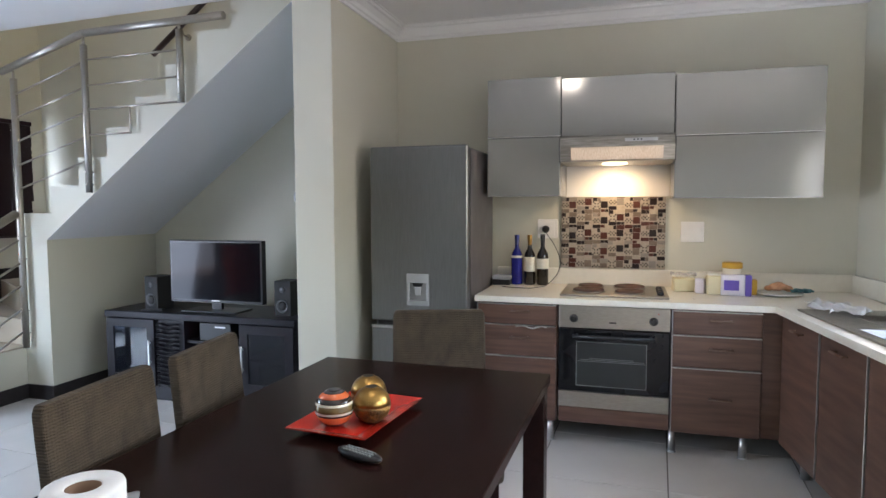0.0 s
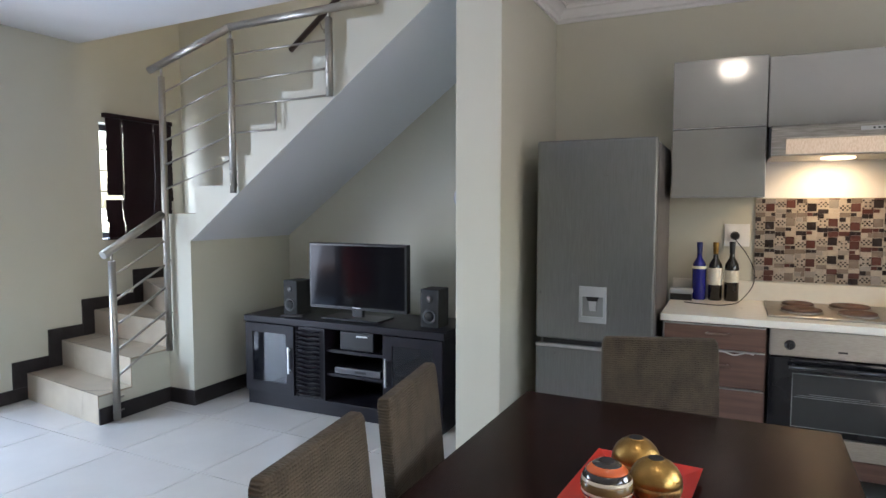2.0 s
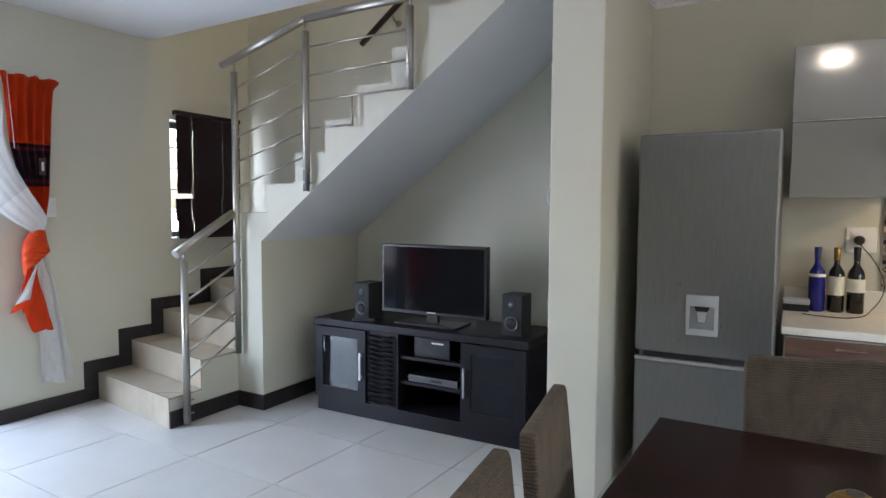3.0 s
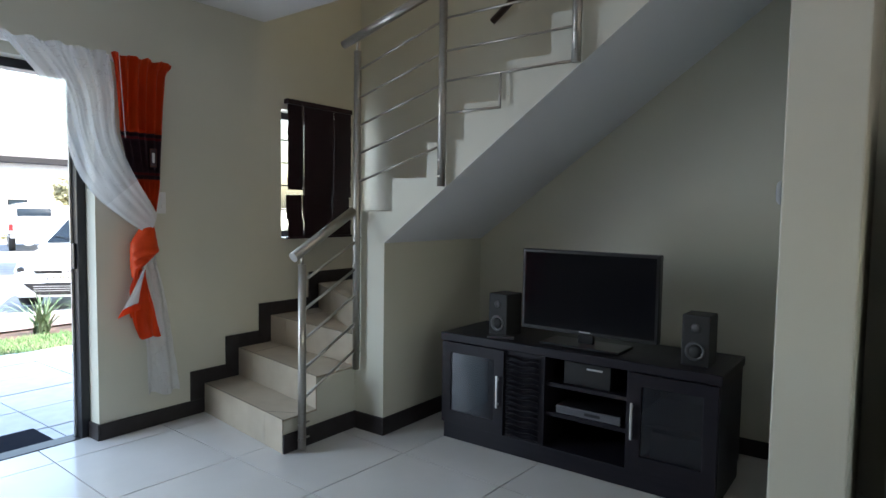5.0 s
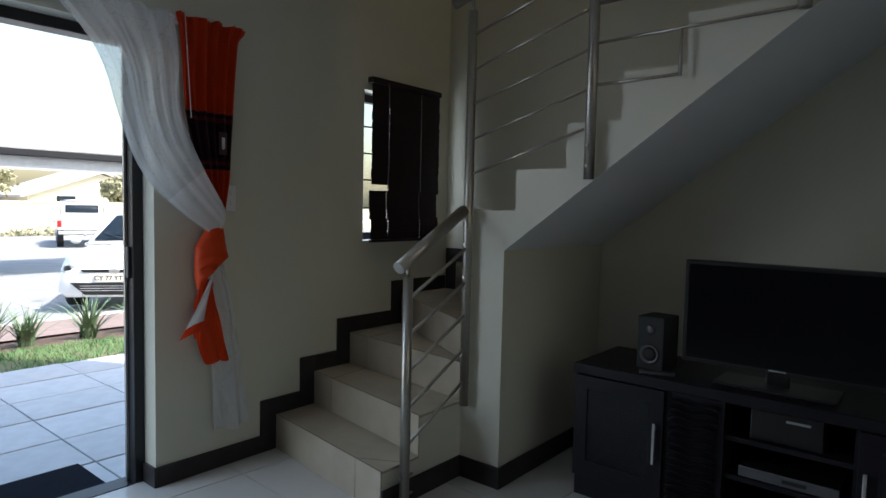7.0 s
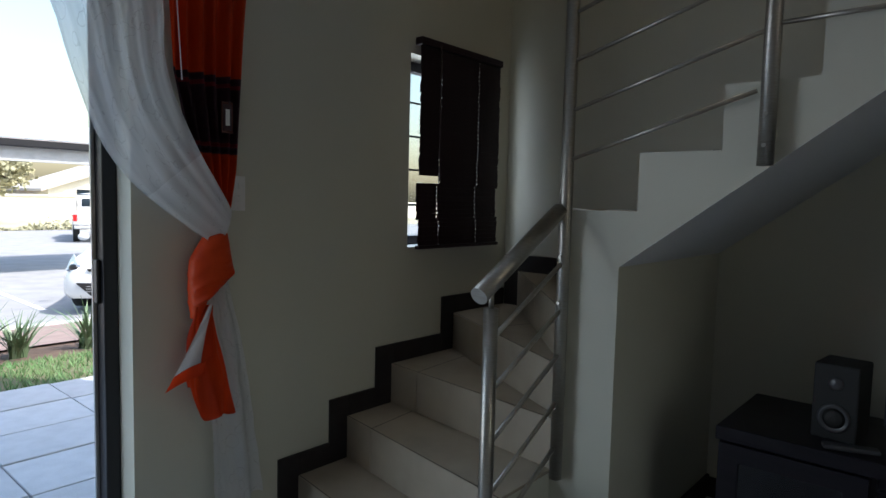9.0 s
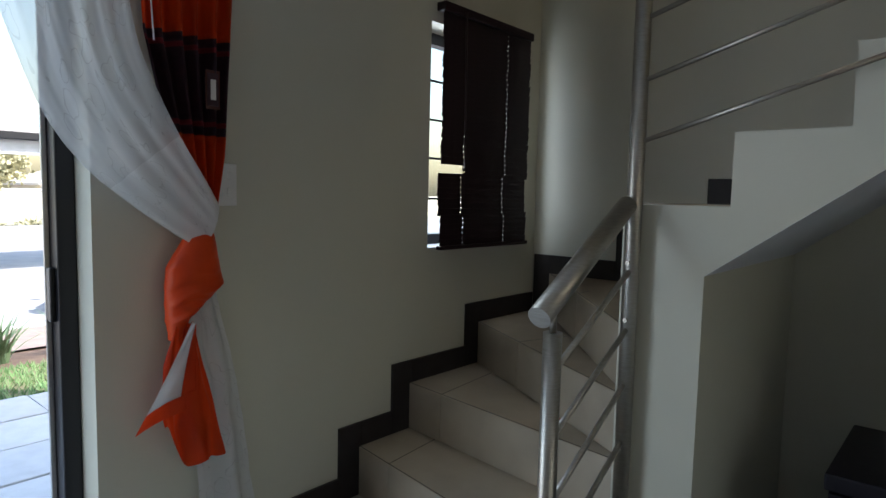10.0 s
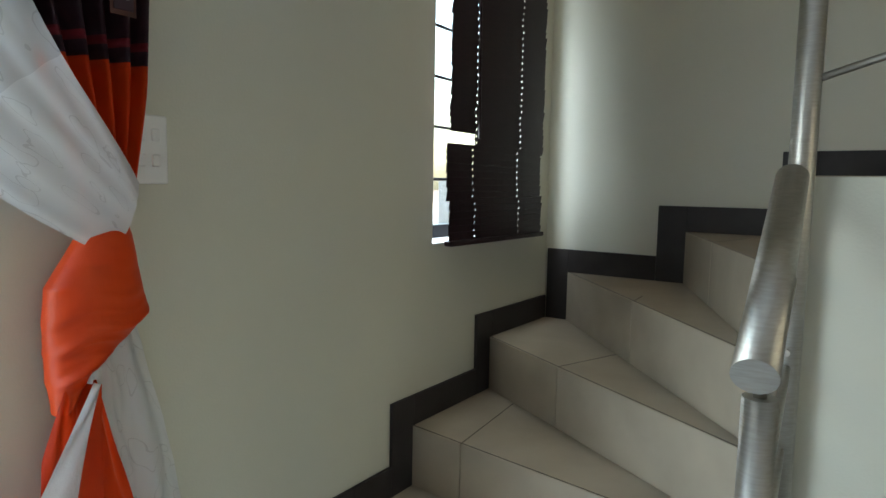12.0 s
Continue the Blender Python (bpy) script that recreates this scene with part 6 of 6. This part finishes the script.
def pickup(m):
    """A single-cab pickup whose tail points to +x."""
    u = thing("pickup_truck", "white pickup parked with its tail to the house", "car", m)
    part("load_bed", box(-1.7, 0, -0.85, 0.85, 0.62, 1.08, 0.04, 3), CARPAINT, u, "white load bed")
    loft([(-4.6, hull(0.8, 0.5, 0.95, 0.7)), (-4.4, hull(0.85, 0.4, 1.05, 0.78)), (-3.2, hull(0.86, 0.4, 1.1, 0.8)), (-1.7, hull(0.86, 0.4, 1.1, 0.8))], CARPAINT, "body", u)
    loft([(-3.2, hull(0.78, 1.05, 1.2, 0.66)), (-2.6, hull(0.78, 1.05, 1.66, 0.62)), (-1.85, hull(0.78, 1.05, 1.7, 0.64)), (-1.7, hull(0.78, 1.05, 1.64, 0.64))], CARPAINT, "cab", u)
    part("rear_window", box(-1.74, -1.68, -0.55, 0.55, 1.22, 1.52, 0.02), CARGLASS, u, "dark rear window")
    part("tailgate", box(0.0, 0.03, -0.7, 0.7, 0.64, 1.05, 0.01), CARPAINT, u)
    part("bumper", box(0.0, 0.14, -0.82, 0.82, 0.48, 0.6, 0.03), PLASTIC_GREY, u, "grey bumper")
    part("tow_bar", tube((0.1, 0, 0.45), (0.26, 0, 0.5), 0.04), PLASTIC_GREY, u)
    for s in (-1, 1):
        part("tail_light", box(0.0, 0.04, s * 0.78 - 0.06, s * 0.78 + 0.06, 0.75, 0.98, 0.01), REDLENS, u, "red tail light")
        wheel(u, -0.75, s * 0.74, 0.36)
        wheel(u, -3.75, s * 0.74, 0.36)
    part("roll_bar", tube((-1.5, -0.7, 1.66), (-1.5, 0.7, 1.66), 0.03), STEEL, u)
    for s in (-1, 1):
        part("roll_bar", tube((-1.5, s * 0.7, 1.07), (-1.5, s * 0.7, 1.66), 0.03), STEEL, u)


pickup(pose(-25.4, 10.55, -0.46, 0, 0, -18))

# a carport roof edge beyond the car
cpt = thing("carport", "carport with dark gutter and grey fascia", "carport")
part("gutter", box(-16.1, -15.9, -12, 9.5, 2.12, 2.28, 0.02), FRAME, cpt, "dark gutter")
part("fascia", box(-16.2, -16.06, -12, 9.5, 1.85, 2.13), PLASTIC_GREY, cpt, "grey fascia board")
part("roof_edge", box(-16.2, -16.0, -12, 9.5, 2.285, 2.6, 0.01), BLUESHEET, cpt, "pale blue roof edge")
part("roof_sheet", box(-19.5, -16.2, -12, 9.5, 2.5, 2.56), BLUESHEET, cpt, "pale blue roof sheeting")
for y in (-11, -5, 0):
    part("post", box(-16.2, -16.1, y, y + 0.1, -0.46, 1.86), PLASTIC_GREY, cpt)

# far boundary: wall, houses, trees
bwall = thing("boundary_wall", "low pale plastered boundary wall", "wall")
part("wall", box(-46.3, -46, -30, 60, -0.46, 1.0), PLASTER_OUT, bwall)
part("coping", box(-46.4, -45.9, -30, 60, 1.0, 1.1, 0.02), PLASTER_OUT, bwall)


def house(x, y, w, d, h, ridge):
    u = thing("house", "distant pale house with a pitched roof", "house", pose(x, y, -0.46))
    part("wall", prism([(-w / 2, 0), (w / 2, 0), (w / 2, h), (0, h + ridge), (-w / 2, h)], -d / 2, d / 2, "x"), PLASTER_OUT, u)
    part("roof", prism([(-w / 2 - 0.6, h - 0.2), (0, h + ridge + 0.1), (w / 2 + 0.6, h - 0.2), (w / 2 + 0.6, h), (0, h + ridge + 0.35), (-w / 2 - 0.6, h)], -d / 2 - 0.5, d / 2 + 0.5, "x"), ROOF, u)
    for k in (-0.25, 0.25):
        wn_ = part("window", box(d / 2, d / 2 + 0.06, k * w - 0.7, k * w + 0.7, 0.9, 2.0), FRAME, u)
        part("pane", box(d / 2 + 0.06, d / 2 + 0.07, k * w - 0.62, k * w + 0.62, 0.97, 1.93), CARGLASS, wn_)


house(-62, 24, 11, 9, 2.0, 1.9)
house(-66, 6, 10, 9, 2.0, 1.7)


def tree(x, y, h, r, seed):
    u = thing("tree", "leafy tree with a rounded uneven crown", "tree", pose(x, y, -0.46))
    rng = random.Random(seed)
    b = tube((0, 0, 0), (0.1, 0, h * 0.5), 0.16, seg=10, r2=0.1)
    for k in range(7):
        a = k * 0.9 + rng.random()
        b = tube((0.08, 0, h * rng.uniform(0.35, 0.5)), (r * 0.6 * math.cos(a), r * 0.6 * math.sin(a), h * rng.uniform(0.6, 0.85)), 0.06, b, 6, 0.02)
    part("trunk", b, BARK, u)
    vs, fs = [], []
    for k in range(2600):
        d = Vector((rng.gauss(0, 1), rng.gauss(0, 1), rng.gauss(0, 0.75))).normalized()
        q = d * r * rng.uniform(0.45, 1.0) * (1 + 0.35 * noise.noise(d * 2.2 + Vector((seed, 0, 0))))
        c = Vector((q.x, q.y, h * 0.7 + q.z * 0.8))
        e1 = Vector((rng.gauss(0, 1), rng.gauss(0, 1), rng.gauss(0, 1))).normalized() * 0.14
        e2 = e1.cross(Vector((rng.gauss(0, 1), rng.gauss(0, 1), rng.gauss(0, 1)))).normalized() * 0.1
        i = len(vs)
        vs += [c - e1, c + e2, c + e1, c - e2]
        fs.append((i, i + 1, i + 2, i + 3))
    m = bpy.data.meshes.new("crown")
    m.from_pydata(vs, [], fs)
    m.materials.append(BUSH)
    o = new("crown", m)
    o.parent = u


tree(-40, 10.7, 4.2, 1.9, 3)
tree(-52, 23, 3.6, 1.3, 5)
tree(-56, 31, 3.4, 1.2, 8)
hb_v, hb_f = [], []
rng = random.Random(12)
for k in range(3500):
    y = rng.uniform(0, 30)
    c = Vector((-34.5 + rng.uniform(-0.5, 0.5), y, -0.45 + abs(rng.gauss(0, 0.22)) * (0.6 + 0.5 * math.sin(y * 1.7))))
    e1 = Vector((rng.gauss(0, 1), rng.gauss(0, 1), rng.gauss(0, 1))).normalized() * 0.12
    e2 = e1.cross(Vector((0.3, rng.gauss(0, 1), 1))).normalized() * 0.07
    i = len(hb_v)
    hb_v += [c - e1, c + e2, c + e1, c - e2]
    hb_f.append((i, i + 1, i + 2, i + 3))
m = bpy.data.meshes.new("low_shrubs")
m.from_pydata(hb_v, [], hb_f)
m.materials.append(BUSH)
tagged(new("low_shrubs", m), "row of low olive shrubs along the yard", "shrub", kind="stuff")

# brick wall seen past the stair window
bk = thing("brick_wall", "pale brick garden wall outside the window", "wall", pose(-6.6, 8.2, -0.1, 0, 0, 40))
part("core", box(-0.1, 0.1, -2.5, 2.5, 0, 1.42), SAND, bk)
brick = box(-0.012, 0.0, -0.107, 0.107, -0.034, 0.034, 0.004, 1)
bme = bpy.data.meshes.new("brick")
brick.to_mesh(bme)
brick.free()
bme.materials.append(BRICK)
for r_ in range(18):
    for c_ in range(16):
        o = new("brick", bme)
        o.parent = bk
        o.location = (0.112, -1.8 + c_ * 0.225 + (0.112 if r_ % 2 else 0), 0.04 + r_ * 0.078)

# patio slabs
patio = structure(link("patio", box(-6.95, -4.2, 0.0, 7.5, -0.2, -0.112), SAND), "grey concrete patio slabs with sandy joints", "patio")
sl = box(-0.217, 0.217, -0.3005, 0.3005, -0.03, 0, 0.003, 1)
slm = bpy.data.meshes.new("slab")
sl.to_mesh(slm)
sl.free()
slm.materials.append(PAVER)
for i in range(6):
    for j in range(12):
        o = new("slab", slm)
        o.parent = patio
        o.location = (-4.465 - i * 0.452, 0.055 + j * 0.61, -0.085 + random.uniform(-0.003, 0.003))
        o.rotation_euler = (0, 0, radians(random.uniform(-0.4, 0.4)))

# ---- floor tiles ----
floor = structure(link("floor", box(-4.2, 2.95, -3.2, 4.7, -0.05, -0.006), GROUT), "cream porcelain floor tiles with dark grout", "floor")
tile_bm = box(-0.2985, 0.2985, -0.2985, 0.2985, -0.006, 0.0, 0.0004, 1)
tile_me = bpy.data.meshes.new("floor_tile")
tile_bm.to_mesh(tile_me)
tile_bm.free()
tile_me.materials.append(TILE)
cut_bm = box(-0.03, 0.2985, -0.2985, 0.2985, -0.006, 0.0, 0.0004, 1)
cut_me = bpy.data.meshes.new("floor_tile_cut")
cut_bm.to_mesh(cut_me)
cut_bm.free()
cut_me.materials.append(TILE)
lay = pose(-2.64, 3.06, 0, 0, 0, -2.5)
for i in range(-3, 11):
    for j in range(-11, 4):
        c = lay @ Vector(((i + 0.5) * 0.603, (j + 0.5) * 0.603, 0))
        if -4.35 < c.x < 3.2 and -3.3 < c.y < 4.9:
            t = new("floor_tile", cut_me if i == -3 else tile_me)
            t.parent = floor
            t.matrix_local = Matrix.Translation((c.x, c.y, random.uniform(-0.0003, 0.0003))) @ lay.to_3x3().to_4x4()
